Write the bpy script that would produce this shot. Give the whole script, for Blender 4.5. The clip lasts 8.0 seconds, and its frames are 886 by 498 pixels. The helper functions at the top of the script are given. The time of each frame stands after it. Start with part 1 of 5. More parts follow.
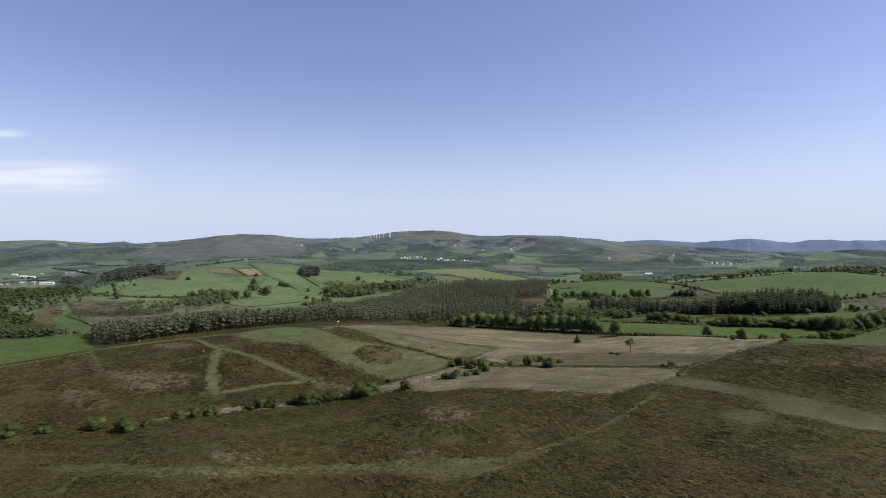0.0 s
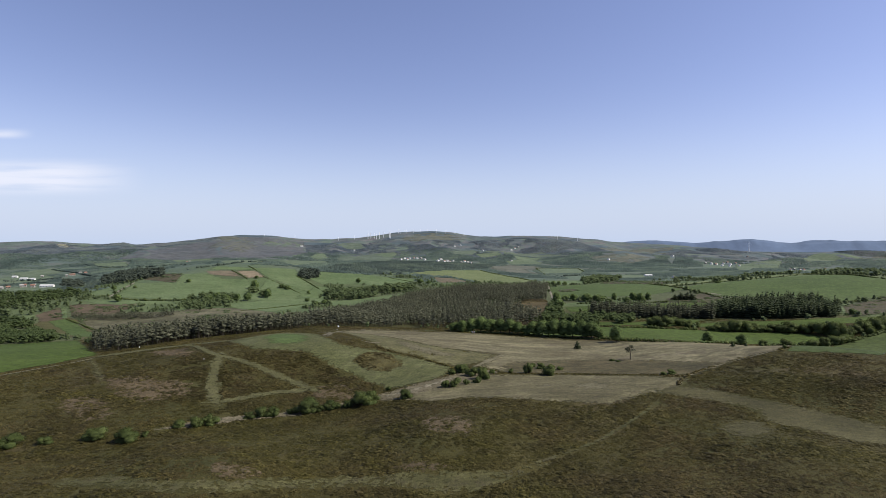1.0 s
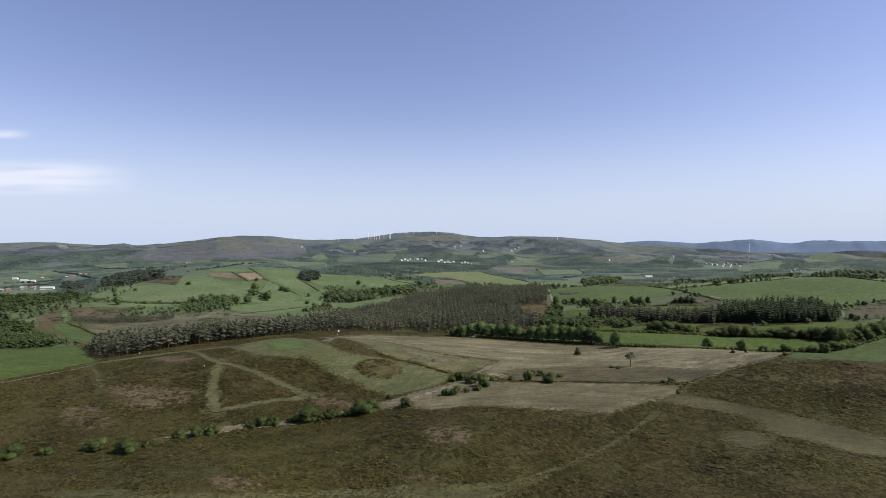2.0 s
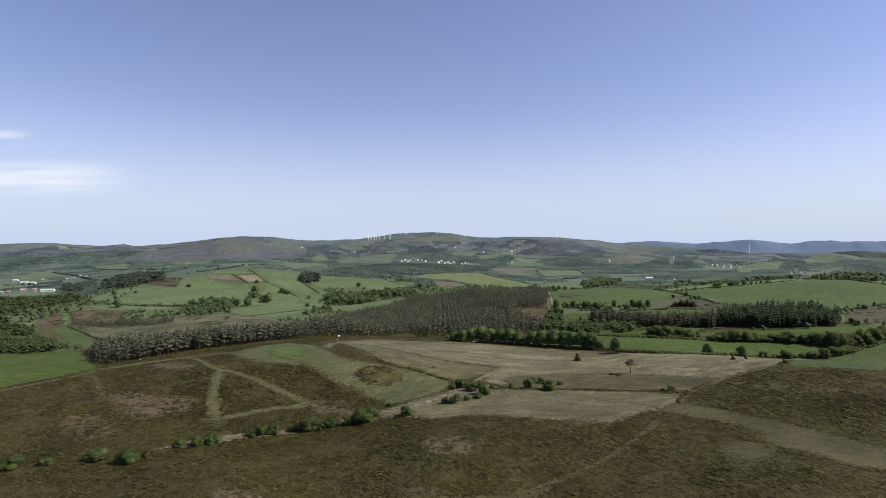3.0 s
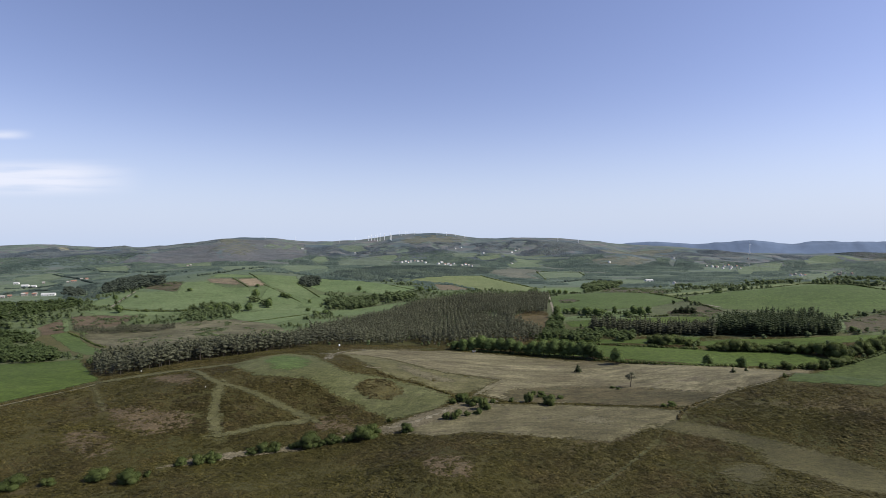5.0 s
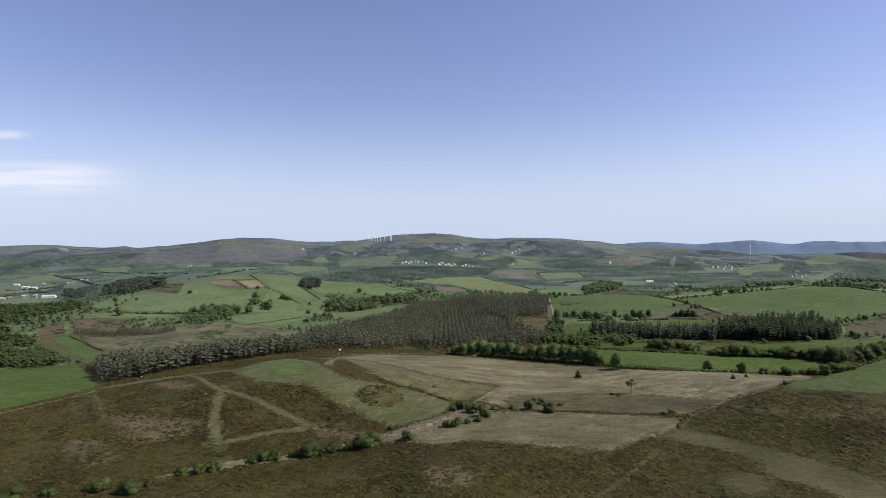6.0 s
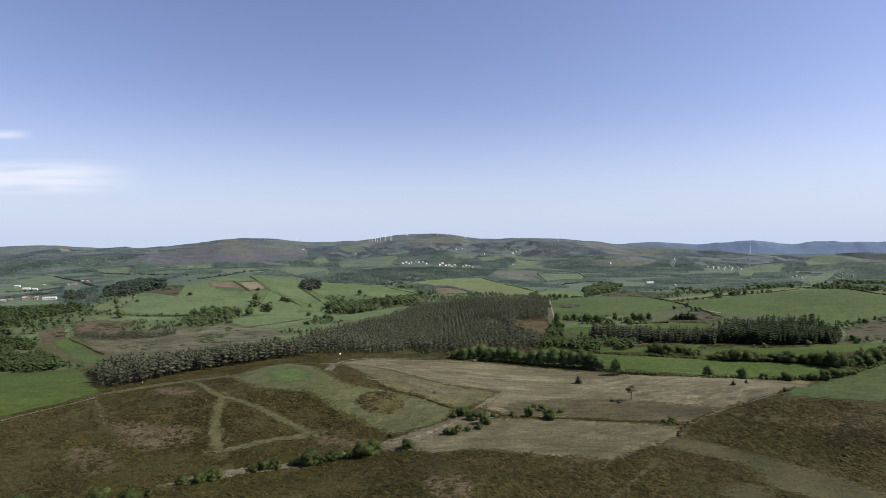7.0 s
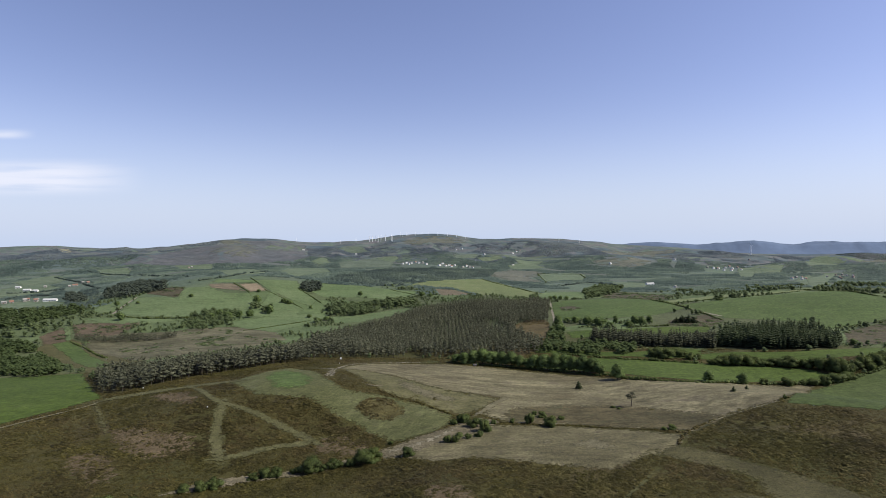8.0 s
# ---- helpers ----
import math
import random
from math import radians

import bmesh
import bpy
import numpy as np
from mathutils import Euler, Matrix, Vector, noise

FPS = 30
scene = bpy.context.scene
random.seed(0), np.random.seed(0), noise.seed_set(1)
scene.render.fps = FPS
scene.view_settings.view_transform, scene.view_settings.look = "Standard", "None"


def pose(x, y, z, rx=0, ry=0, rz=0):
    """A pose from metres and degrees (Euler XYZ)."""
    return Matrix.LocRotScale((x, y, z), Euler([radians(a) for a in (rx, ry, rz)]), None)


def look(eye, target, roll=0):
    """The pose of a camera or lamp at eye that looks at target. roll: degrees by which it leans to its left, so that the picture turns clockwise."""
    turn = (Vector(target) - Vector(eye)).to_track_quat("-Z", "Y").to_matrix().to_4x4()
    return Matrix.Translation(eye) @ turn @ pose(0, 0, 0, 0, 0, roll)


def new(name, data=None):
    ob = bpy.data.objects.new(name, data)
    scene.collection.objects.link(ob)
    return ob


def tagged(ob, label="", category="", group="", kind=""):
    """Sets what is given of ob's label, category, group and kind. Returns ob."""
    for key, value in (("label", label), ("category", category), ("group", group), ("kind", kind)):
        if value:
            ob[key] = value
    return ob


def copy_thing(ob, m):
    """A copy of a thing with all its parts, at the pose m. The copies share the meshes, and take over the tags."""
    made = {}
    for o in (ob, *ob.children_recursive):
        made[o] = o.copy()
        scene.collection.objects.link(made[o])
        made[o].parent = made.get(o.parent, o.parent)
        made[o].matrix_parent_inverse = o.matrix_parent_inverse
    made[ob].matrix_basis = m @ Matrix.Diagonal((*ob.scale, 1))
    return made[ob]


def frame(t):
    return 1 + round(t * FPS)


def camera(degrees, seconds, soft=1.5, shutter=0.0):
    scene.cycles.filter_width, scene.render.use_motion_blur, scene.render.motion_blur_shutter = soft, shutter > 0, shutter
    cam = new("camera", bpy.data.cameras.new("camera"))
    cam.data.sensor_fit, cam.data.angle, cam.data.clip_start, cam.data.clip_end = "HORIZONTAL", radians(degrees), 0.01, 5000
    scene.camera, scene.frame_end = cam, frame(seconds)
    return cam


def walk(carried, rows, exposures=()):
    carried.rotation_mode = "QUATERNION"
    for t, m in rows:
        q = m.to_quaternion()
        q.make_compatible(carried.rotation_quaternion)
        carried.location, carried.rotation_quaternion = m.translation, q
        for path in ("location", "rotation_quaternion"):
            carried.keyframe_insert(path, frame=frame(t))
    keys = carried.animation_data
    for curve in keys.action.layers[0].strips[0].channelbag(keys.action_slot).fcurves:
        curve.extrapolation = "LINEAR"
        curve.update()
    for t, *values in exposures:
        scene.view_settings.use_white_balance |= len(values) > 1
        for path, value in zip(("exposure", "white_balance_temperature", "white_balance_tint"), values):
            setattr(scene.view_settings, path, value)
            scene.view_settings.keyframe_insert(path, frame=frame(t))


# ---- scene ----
from mathutils import geometry

cam = camera(75.0, 8.0, 0.75)
PATH = [
    (0.00, look((0.000, -0.000, 78.000), (0.000, 99.992, 76.726), 0.000)),
    (0.50, look((0.009, -0.067, 79.984), (0.004, 99.925, 78.722), -0.019)),
    (1.00, look((0.019, -0.137, 81.966), (0.007, 99.855, 80.712), -0.038)),
    (1.50, look((0.029, -0.210, 83.945), (0.008, 99.782, 82.698), -0.055)),
    (2.25, look((0.044, -0.324, 86.911), (0.006, 99.668, 85.668), -0.080)),
    (3.00, look((0.059, -0.444, 89.873), (0.000, 99.548, 88.626), -0.103)),
    (3.50, look((0.069, -0.527, 91.845), (-0.006, 99.465, 90.593), -0.116)),
    (4.00, look((0.079, -0.613, 93.814), (-0.013, 99.379, 92.554), -0.130)),
    (4.50, look((0.089, -0.702, 95.782), (-0.022, 99.290, 94.511), -0.142)),
    (5.25, look((0.105, -0.840, 98.730), (-0.039, 99.152, 97.437), -0.158)),
    (6.00, look((0.121, -0.983, 101.673), (-0.059, 99.008, 100.352), -0.173)),
    (6.50, look((0.132, -1.082, 103.633), (-0.075, 98.908, 102.289), -0.182)),
    (7.00, look((0.143, -1.184, 105.591), (-0.093, 98.806, 104.222), -0.189)),
    (7.50, look((0.154, -1.289, 107.546), (-0.112, 98.701, 106.149), -0.196)),
    (8.00, look((0.165, -1.396, 109.500), (-0.132, 98.594, 108.072), -0.202)),
]
walk(cam, PATH, [(0.0, 0.45), (8.0, 0.45)])

# ---- sky and sun ----
SUN_EL, SUN_AZ = radians(46), radians(94)          # height over the horizon; turn from straight ahead to the right
world = bpy.data.worlds.new("world")
scene.world = world
world.use_nodes = True
wn, wl = world.node_tree.nodes, world.node_tree.links
wn.clear()
w_out = wn.new("ShaderNodeOutputWorld")
w_bg = wn.new("ShaderNodeBackground")
w_sky = wn.new("ShaderNodeTexSky")
w_sky.sky_type, w_sky.sun_disc = "NISHITA", False
w_sky.sun_elevation, w_sky.sun_rotation = SUN_EL, SUN_AZ
w_sky.altitude, w_sky.air_density, w_sky.dust_density, w_sky.ozone_density = 400, 1.0, 0.6, 3.0
w_bg.inputs["Strength"].default_value = 0.087


def w_math(how, a, b=None, c=None):
    m = wn.new("ShaderNodeMath")
    m.operation = how
    for k, value in enumerate((a, b, c)):
        if isinstance(value, (int, float)):
            m.inputs[k].default_value = value
        elif value is not None:
            wl.new(value, m.inputs[k])
    return m.outputs[0]


def w_step(value, lo, hi):
    m = wn.new("ShaderNodeMapRange")
    m.interpolation_type = "SMOOTHSTEP"
    m.inputs["From Min"].default_value, m.inputs["From Max"].default_value = lo, hi
    wl.new(value, m.inputs["Value"])
    return m.outputs[0]


def w_mix(fac, a, b, how="MIX"):
    m = wn.new("ShaderNodeMix")
    m.data_type, m.blend_type = "RGBA", how
    for value, socket in ((fac, m.inputs[0]), (a, m.inputs[6]), (b, m.inputs[7])):
        if isinstance(value, (int, float)):
            socket.default_value = value
        elif isinstance(value, tuple):
            socket.default_value = (*value, 1)
        else:
            wl.new(value, socket)
    return m.outputs[2]


# clear spring air: a pale milky horizon, and thin cirrus low in the sky
w_dir = wn.new("ShaderNodeSeparateXYZ")
wl.new(wn.new("ShaderNodeTexCoord").outputs["Generated"], w_dir.inputs[0])
sky_colour = w_mix(1.0, w_sky.outputs[0], (1.36, 1.10, 1.20), "MULTIPLY")
haze = w_math("POWER", w_math("SUBTRACT", 1.0, w_step(w_dir.outputs["Z"], -.02, .30)), 2.0)
sky_colour = w_mix(w_math("MULTIPLY", haze, .92), sky_colour, (4.6, 5.6, 7.45))
ahead = w_math("MAXIMUM", w_dir.outputs["Y"], .05)
cloud_u, cloud_v = w_math("DIVIDE", w_dir.outputs["X"], ahead), w_math("DIVIDE", w_dir.outputs["Z"], ahead)
cloud_at = wn.new("ShaderNodeCombineXYZ")
wl.new(w_math("MULTIPLY", cloud_u, 5.0), cloud_at.inputs[0])
wl.new(w_math("MULTIPLY", cloud_v, 60.0), cloud_at.inputs[1])
wisps = wn.new("ShaderNodeTexNoise")
wisps.inputs["Scale"].default_value, wisps.inputs["Detail"].default_value = 1.0, 6.0
wl.new(cloud_at.outputs[0], wisps.inputs["Vector"])
low = w_math("MULTIPLY", w_step(cloud_v, .074, .105), w_math("SUBTRACT", 1.0, w_step(cloud_v, .118, .150)))
low = w_math("MULTIPLY", low, w_math("SUBTRACT", 1.0, w_step(cloud_u, -.68, -.50)))
high = w_math("MULTIPLY", w_step(cloud_v, .176, .186), w_math("SUBTRACT", 1.0, w_step(cloud_v, .186, .200)))
high = w_math("MULTIPLY", high, w_math("SUBTRACT", 1.0, w_step(cloud_u, -.76, -.70)))
cirrus = w_math("MULTIPLY", w_math("ADD", low, w_math("MULTIPLY", high, .7)), w_step(wisps.outputs["Fac"], .2, .58))
sky_colour = w_mix(w_math("MULTIPLY", cirrus, .95), sky_colour, (7.0, 7.3, 8.4))
wl.new(sky_colour, w_bg.inputs["Color"])
wl.new(w_bg.outputs[0], w_out.inputs["Surface"])
sun = new("sun", bpy.data.lights.new("sun", "SUN"))
sun.data.energy, sun.data.angle, sun.data.color = 4.2, radians(0.5), (1.0, 0.965, 0.84)
sun_way = Vector((math.sin(SUN_AZ) * math.cos(SUN_EL), math.cos(SUN_AZ) * math.cos(SUN_EL), math.sin(SUN_EL)))
sun.matrix_world = look(sun_way * 300, (0, 0, 0))


# ---- materials ----
def nodes_of(name, rough=0.9):
    m = bpy.data.materials.new(name)
    m.use_nodes = True
    n, l = m.node_tree.nodes, m.node_tree.links
    b = n["Principled BSDF"]
    b.inputs["Roughness"].default_value = rough
    b.inputs["Specular IOR Level"].default_value = 0.15
    return m, n, l, b


def noise_node(n, l, scale, detail=4.0, rough=0.6, source=None, stretch=None):
    t = n.new("ShaderNodeTexNoise")
    t.inputs["Scale"].default_value, t.inputs["Detail"].default_value, t.inputs["Roughness"].default_value = scale, detail, rough
    if source is None:
        source = n.new("ShaderNodeNewGeometry").outputs["Position"]
    if stretch:
        k = n.new("ShaderNodeMapping")
        k.vector_type = "TEXTURE"
        k.inputs["Rotation"].default_value = (0, 0, radians(stretch[0]))
        k.inputs["Scale"].default_value = (1 / stretch[1], 1 / stretch[2], 1)
        l.new(source, k.inputs["Vector"])
        source = k.outputs[0]
    l.new(source, t.inputs["Vector"])
    return t.outputs["Fac"]


def ramp_node(n, l, fac, stops):
    r = n.new("ShaderNodeValToRGB")
    e = r.color_ramp.elements
    while len(e) < len(stops):
        e.new(0.5)
    for k, (p, c) in zip(e, stops):
        k.position, k.color = p, (*c, 1)
    l.new(fac, r.inputs["Fac"])
    return r.outputs["Color"]


def mix_colour(n, l, fac, a, b, how="MIX"):
    m = n.new("ShaderNodeMix")
    m.data_type, m.blend_type = "RGBA", how
    for value, socket in ((fac, m.inputs[0]), (a, m.inputs[6]), (b, m.inputs[7])):
        if isinstance(value, (int, float)):
            socket.default_value = value
        elif isinstance(value, tuple):
            socket.default_value = (*value, 1)
        else:
            l.new(value, socket)
    return m.outputs[2]


def bump_node(n, l, b, height, strength, distance):
    k = n.new("ShaderNodeBump")
    k.inputs["Strength"].default_value, k.inputs["Distance"].default_value = strength, distance
    l.new(height, k.inputs["Height"])
    l.new(k.outputs[0], b.inputs["Normal"])


def turf(name, dark, mid, light, blotch, big=0.02, fine=0.5, lines=None, amount=0.35, ragged=0.9, edges=.45):
    """Grass or soil: broad swells of colour, tufts at two sizes, blotches of another colour, mowing lines, and a ragged rim."""
    m, n, l, b = nodes_of(name, 0.95)
    base = ramp_node(n, l, noise_node(n, l, big, 6, 0.66), [(0.32, dark), (0.5, mid), (0.68, light)])
    tuft = noise_node(n, l, fine, 6, 0.75)
    base = mix_colour(n, l, 0.75, base, ramp_node(n, l, tuft, [(0.3, (0.35, 0.36, 0.34)), (0.7, (1.65, 1.64, 1.6))]), "MULTIPLY")
    clump = noise_node(n, l, fine * .22, 5, 0.7, None, (0, .7, 1.6))
    base = mix_colour(n, l, 0.6 if ragged > .5 else .35, base, ramp_node(n, l, clump, [(0.32, (0.5, 0.52, 0.48)), (0.68, (1.5, 1.48, 1.45))]), "MULTIPLY")
    spots = ramp_node(n, l, noise_node(n, l, big * 4, 7, 0.72), [(0.52, (0, 0, 0)), (0.66, (amount, amount, amount))])
    base = mix_colour(n, l, spots, base, blotch)
    if lines:
        rows = noise_node(n, l, 1.0, 4, 0.65, None, lines[:3])
        base = mix_colour(n, l, lines[3], base, ramp_node(n, l, rows, [(0.35, (0.45, 0.45, 0.42)), (0.65, (1.5, 1.5, 1.5))]), "MULTIPLY")
    l.new(base, b.inputs["Base Color"])
    bump_node(n, l, b, tuft, 0.7, 0.5)
    # grown-over rim
    rim = n.new("ShaderNodeAttribute")
    rim.attribute_name = "rim"
    edge = n.new("ShaderNodeMath")
    edge.operation = "MULTIPLY_ADD"
    l.new(noise_node(n, l, edges, 5, .7), edge.inputs[0])
    edge.inputs[1].default_value = ragged * 2.4
    l.new(rim.outputs["Fac"], edge.inputs[2])
    cover = n.new("ShaderNodeMapRange")
    cover.inputs["From Min"].default_value, cover.inputs["From Max"].default_value = ragged * 1.2 + .10, ragged * 1.2 + .24
    l.new(edge.outputs[0], cover.inputs["Value"])
    l.new(cover.outputs[0], b.inputs["Alpha"])
    return m


def leafy(name, dark, mid, light, spread=0.55, drift=None, mottle=0.55, thinness=0.45, broad=0.0):
    """Foliage: every clump has its own tone, with a finer mottle."""
    m, n, l, b = nodes_of(name, 0.7)
    geo, info = n.new("ShaderNodeNewGeometry"), n.new("ShaderNodeObjectInfo")
    add = n.new("ShaderNodeMath")
    add.operation = "MULTIPLY_ADD"
    l.new(geo.outputs["Random Per Island"], add.inputs[0])
    add.inputs[1].default_value = spread
    half = n.new("ShaderNodeMath")
    half.operation = "MULTIPLY"
    l.new(info.outputs["Random"], half.inputs[0])
    half.inputs[1].default_value = 1 - spread
    l.new(half.outputs[0], add.inputs[2])
    base = ramp_node(n, l, add.outputs[0], [(0.05, dark), (0.5, mid), (0.95, light)])
    if drift:
        where = ramp_node(n, l, noise_node(n, l, 0.021, 6, 0.62), [(0.44, (0, 0, 0)), (0.62, (0.6, 0.6, 0.6))])
        base = mix_colour(n, l, where, base, drift)
    near = noise_node(n, l, 0.28, 4, 0.65)
    base = mix_colour(n, l, mottle, base, ramp_node(n, l, near, [(0.32, (0.55, 0.55, 0.55)), (0.68, (1.45, 1.42, 1.38))]), "MULTIPLY")
    patch = noise_node(n, l, 0.035, 4, 0.6)
    base = mix_colour(n, l, 0.7, base, ramp_node(n, l, patch, [(0.3, (0.6, 0.6, 0.6)), (0.7, (1.4, 1.35, 1.3))]), "MULTIPLY")
    if broad:
        swell = noise_node(n, l, 0.007, 5, 0.62, None, (0, 1, .6))
        base = mix_colour(n, l, broad, base, ramp_node(n, l, swell, [(0.38, (0.55, 0.6, 0.66)), (0.5, (0.9, 0.92, 0.95)), (0.62, (1.3, 1.28, 1.15))]), "MULTIPLY")
    l.new(base, b.inputs["Base Color"])
    thin = n.new("ShaderNodeBsdfTranslucent")
    l.new(base, thin.inputs["Color"])
    both = n.new("ShaderNodeMixShader")
    both.inputs[0].default_value = thinness
    l.new(b.outputs[0], both.inputs[1])
    l.new(thin.outputs[0], both.inputs[2])
    l.new(both.outputs[0], n["Material Output"].inputs["Surface"])
    return m


def solid(name, colour, rough=0.7, vary=0.25, scale=1.5, metal=0.0):
    m, n, l, b = nodes_of(name, rough)
    lo, hi = tuple(c * (1 - vary) for c in colour), tuple(min(1, c * (1 + vary)) for c in colour)
    l.new(ramp_node(n, l, noise_node(n, l, scale, 5, 0.65), [(0.3, lo), (0.7, hi)]), b.inputs["Base Color"])
    b.inputs["Metallic"].default_value = metal
    return m


MAT = {}
MAT["grass_fresh"] = turf("grass_fresh", (.072, .100, .043), (.088, .119, .053), (.103, .133, .063), (.105, .116, .052), .012, .3, (25, .02, .3, .1), .35, .4)
MAT["grass_mid"] = turf("grass_mid", (.074, .106, .046), (.090, .124, .054), (.108, .139, .066), (.104, .116, .062), .012, .3, (-30, .02, .3, .2), .3, .4)
MAT["grass_deep"] = turf("grass_deep", (.045, .068, .019), (.056, .082, .024), (.068, .094, .031), (.064, .076, .03), .009, .3, (60, .02, .25, .15), .3, .4)
MAT["grass_pale"] = turf("grass_pale", (.092, .114, .048), (.108, .130, .056), (.126, .142, .068), (.13, .118, .072), .012, .3, (15, .02, .3, .2), .3, .4)
MAT["meadow"] = turf("meadow", (.057, .061, .025), (.070, .074, .031), (.085, .089, .041), (.088, .080, .045), .03, .9, (70, .05, .5, .3))
MAT["rough_grass"] = turf("rough_grass", (.058, .057, .025), (.076, .072, .034), (.101, .093, .045), (.12, .108, .064), .03, .6, None, .7)
MAT["strip"] = turf("strip", (.049, .048, .019), (.066, .062, .026), (.084, .078, .035), (.056, .046, .026), .04, .9, None, .7)
MAT["strip_dull"] = turf("strip_dull", (.042, .039, .017), (.056, .051, .023), (.072, .065, .030), (.050, .042, .023), .04, .9, None, .7)
MAT["track"] = turf("track", (.058, .056, .026), (.073, .070, .031), (.089, .084, .041), (.054, .048, .026), .06, 1.1, None, .7, 1.2)
MAT["straw"] = turf("straw", (.080, .068, .040), (.120, .107, .064), (.166, .147, .092), (.082, .068, .046), .018, .6, (-8, .012, .1, .62), .75)
MAT["straw_pale"] = turf("straw_pale", (.064, .056, .031), (.096, .086, .048), (.134, .118, .069), (.060, .050, .031), .045, .7, (-10, .04, .3, .35), .85)
MAT["straw_bright"] = turf("straw_bright", (.098, .088, .054), (.125, .111, .070), (.155, .136, .088), (.08, .078, .045), .05, .9, None, .8, .7)
MAT["straw_tuft"] = turf("straw_tuft", (.075, .067, .040), (.102, .091, .056), (.132, .117, .074), (.07, .066, .038), .09, 1.0, None, .9, 1.3, .3)
MAT["straw_rough"] = turf("straw_rough", (.056, .053, .030), (.088, .081, .050), (.140, .128, .083), (.050, .056, .030), .02, .5, (-15, .02, .12, .5), .9)
MAT["scrub"] = turf("scrub", (.046, .041, .026), (.062, .053, .033), (.080, .067, .042), (.042, .050, .026), .025, .4, None, .7)
MAT["orange_heath"] = turf("orange_heath", (.062, .048, .022), (.080, .061, .029), (.100, .076, .039), (.046, .052, .024), .04, .4, None, .7)
MAT["grass_patch"] = turf("grass_patch", (.052, .078, .022), (.063, .092, .028), (.076, .104, .035), (.066, .076, .033), .03, .6, None, .5, 1.8)
MAT["grass_dull"] = turf("grass_dull", (.037, .053, .014), (.045, .062, .018), (.054, .072, .023), (.05, .06, .022), .012, .3, (-35, .02, .3, .15), .3, .4)
MAT["rough_brown"] = turf("rough_brown", (.046, .041, .021), (.075, .062, .033), (.111, .089, .050), (.052, .056, .028), .03, .6, (-20, .03, .2, .4), .8, 1.6)
MAT["bracken"] = turf("bracken", (.060, .046, .030), (.080, .060, .040), (.100, .075, .050), (.05, .055, .03), .025, .4, None, .5)
MAT["plough"] = turf("plough", (.16, .125, .085), (.19, .15, .105), (.21, .17, .12), (.13, .11, .07), .015, .4, (30, .02, .3, .3))
MAT["plough_dark"] = turf("plough_dark", (.095, .078, .054), (.115, .094, .066), (.14, .112, .08), (.09, .10, .05), .015, .4, (30, .02, .3, .3))
MAT["sand"] = turf("sand", (.120, .106, .076), (.165, .147, .108), (.210, .187, .140), (.08, .072, .042), .12, .9, None, .95, 1.4)
MAT["sand_dull"] = turf("sand_dull", (.085, .072, .046), (.115, .098, .064), (.145, .122, .084), (.06, .055, .03), .09, .9, None, .9, 1.1)
MAT["lane"] = turf("lane", (.15, .135, .105), (.19, .17, .135), (.23, .205, .165), (.11, .105, .07), .05, .6)
MAT["heath_soil"] = turf("heath_soil", (.046, .042, .015), (.064, .056, .021), (.084, .072, .030), (.055, .055, .028), .03, .8, None, .5)
MAT["dead_heather"] = turf("dead_heather", (.065, .048, .028), (.086, .064, .038), (.108, .081, .050), (.056, .048, .028), .06, 1.0, None, .8, 1.5)
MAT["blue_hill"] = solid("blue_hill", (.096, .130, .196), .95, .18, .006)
MAT["glass_dark"] = solid("glass_dark", (.03, .035, .04), .15, .2, 1.0)
MAT["slate"] = solid("slate", (.10, .10, .11), .7, .3, .8)
MAT["plaster"] = solid("plaster", (.31, .295, .27), .85, .15, .4)
MAT["pale_roof"] = solid("pale_roof", (.42, .42, .41), .7, .15, .3)
MAT["door_wood"] = solid("door_wood", (.14, .09, .05), .7, .2, 2)
MAT["rubber"] = solid("rubber", (.02, .02, .02), .8, .2, 3)
MAT["shrub_heath"] = leafy("shrub_heath", (.067, .063, .018), (.092, .083, .025), (.121, .106, .035), .8, (.104, .079, .038), .7, .45)
MAT["pine_leaf"] = leafy("pine_leaf", (.078, .086, .057), (.106, .113, .075), (.138, .143, .099), .85)
MAT["conifer_leaf"] = leafy("conifer_leaf", (.034, .051, .025), (.055, .075, .036), (.083, .105, .052), .75)
MAT["broad_leaf"] = leafy("broad_leaf", (.089, .133, .046), (.118, .167, .057), (.149, .201, .073), .7)
MAT["willow_leaf"] = leafy("willow_leaf", (.062, .086, .027), (.084, .110, .035), (.110, .138, .046), .7)
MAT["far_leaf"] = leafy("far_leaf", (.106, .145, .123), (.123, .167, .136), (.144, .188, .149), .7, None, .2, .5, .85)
MAT["wood_leaf"] = leafy("wood_leaf", (.089, .120, .056), (.112, .149, .066), (.140, .180, .084), .75, None, .4, .5)
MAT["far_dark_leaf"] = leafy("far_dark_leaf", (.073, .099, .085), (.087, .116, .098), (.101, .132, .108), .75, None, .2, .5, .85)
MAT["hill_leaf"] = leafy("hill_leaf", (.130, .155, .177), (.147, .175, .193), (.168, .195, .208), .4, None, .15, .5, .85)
MAT["grove_leaf"] = leafy("grove_leaf", (.065, .083, .065), (.080, .100, .077), (.098, .120, .091), .75, None, .3, .5)
MAT["low_wood_leaf"] = leafy("low_wood_leaf", (.062, .088, .036), (.082, .114, .044), (.106, .142, .056), .75, None, .4, .5)
MAT["belt_leaf"] = leafy("belt_leaf", (.055, .064, .041), (.078, .086, .055), (.110, .118, .077), .75)
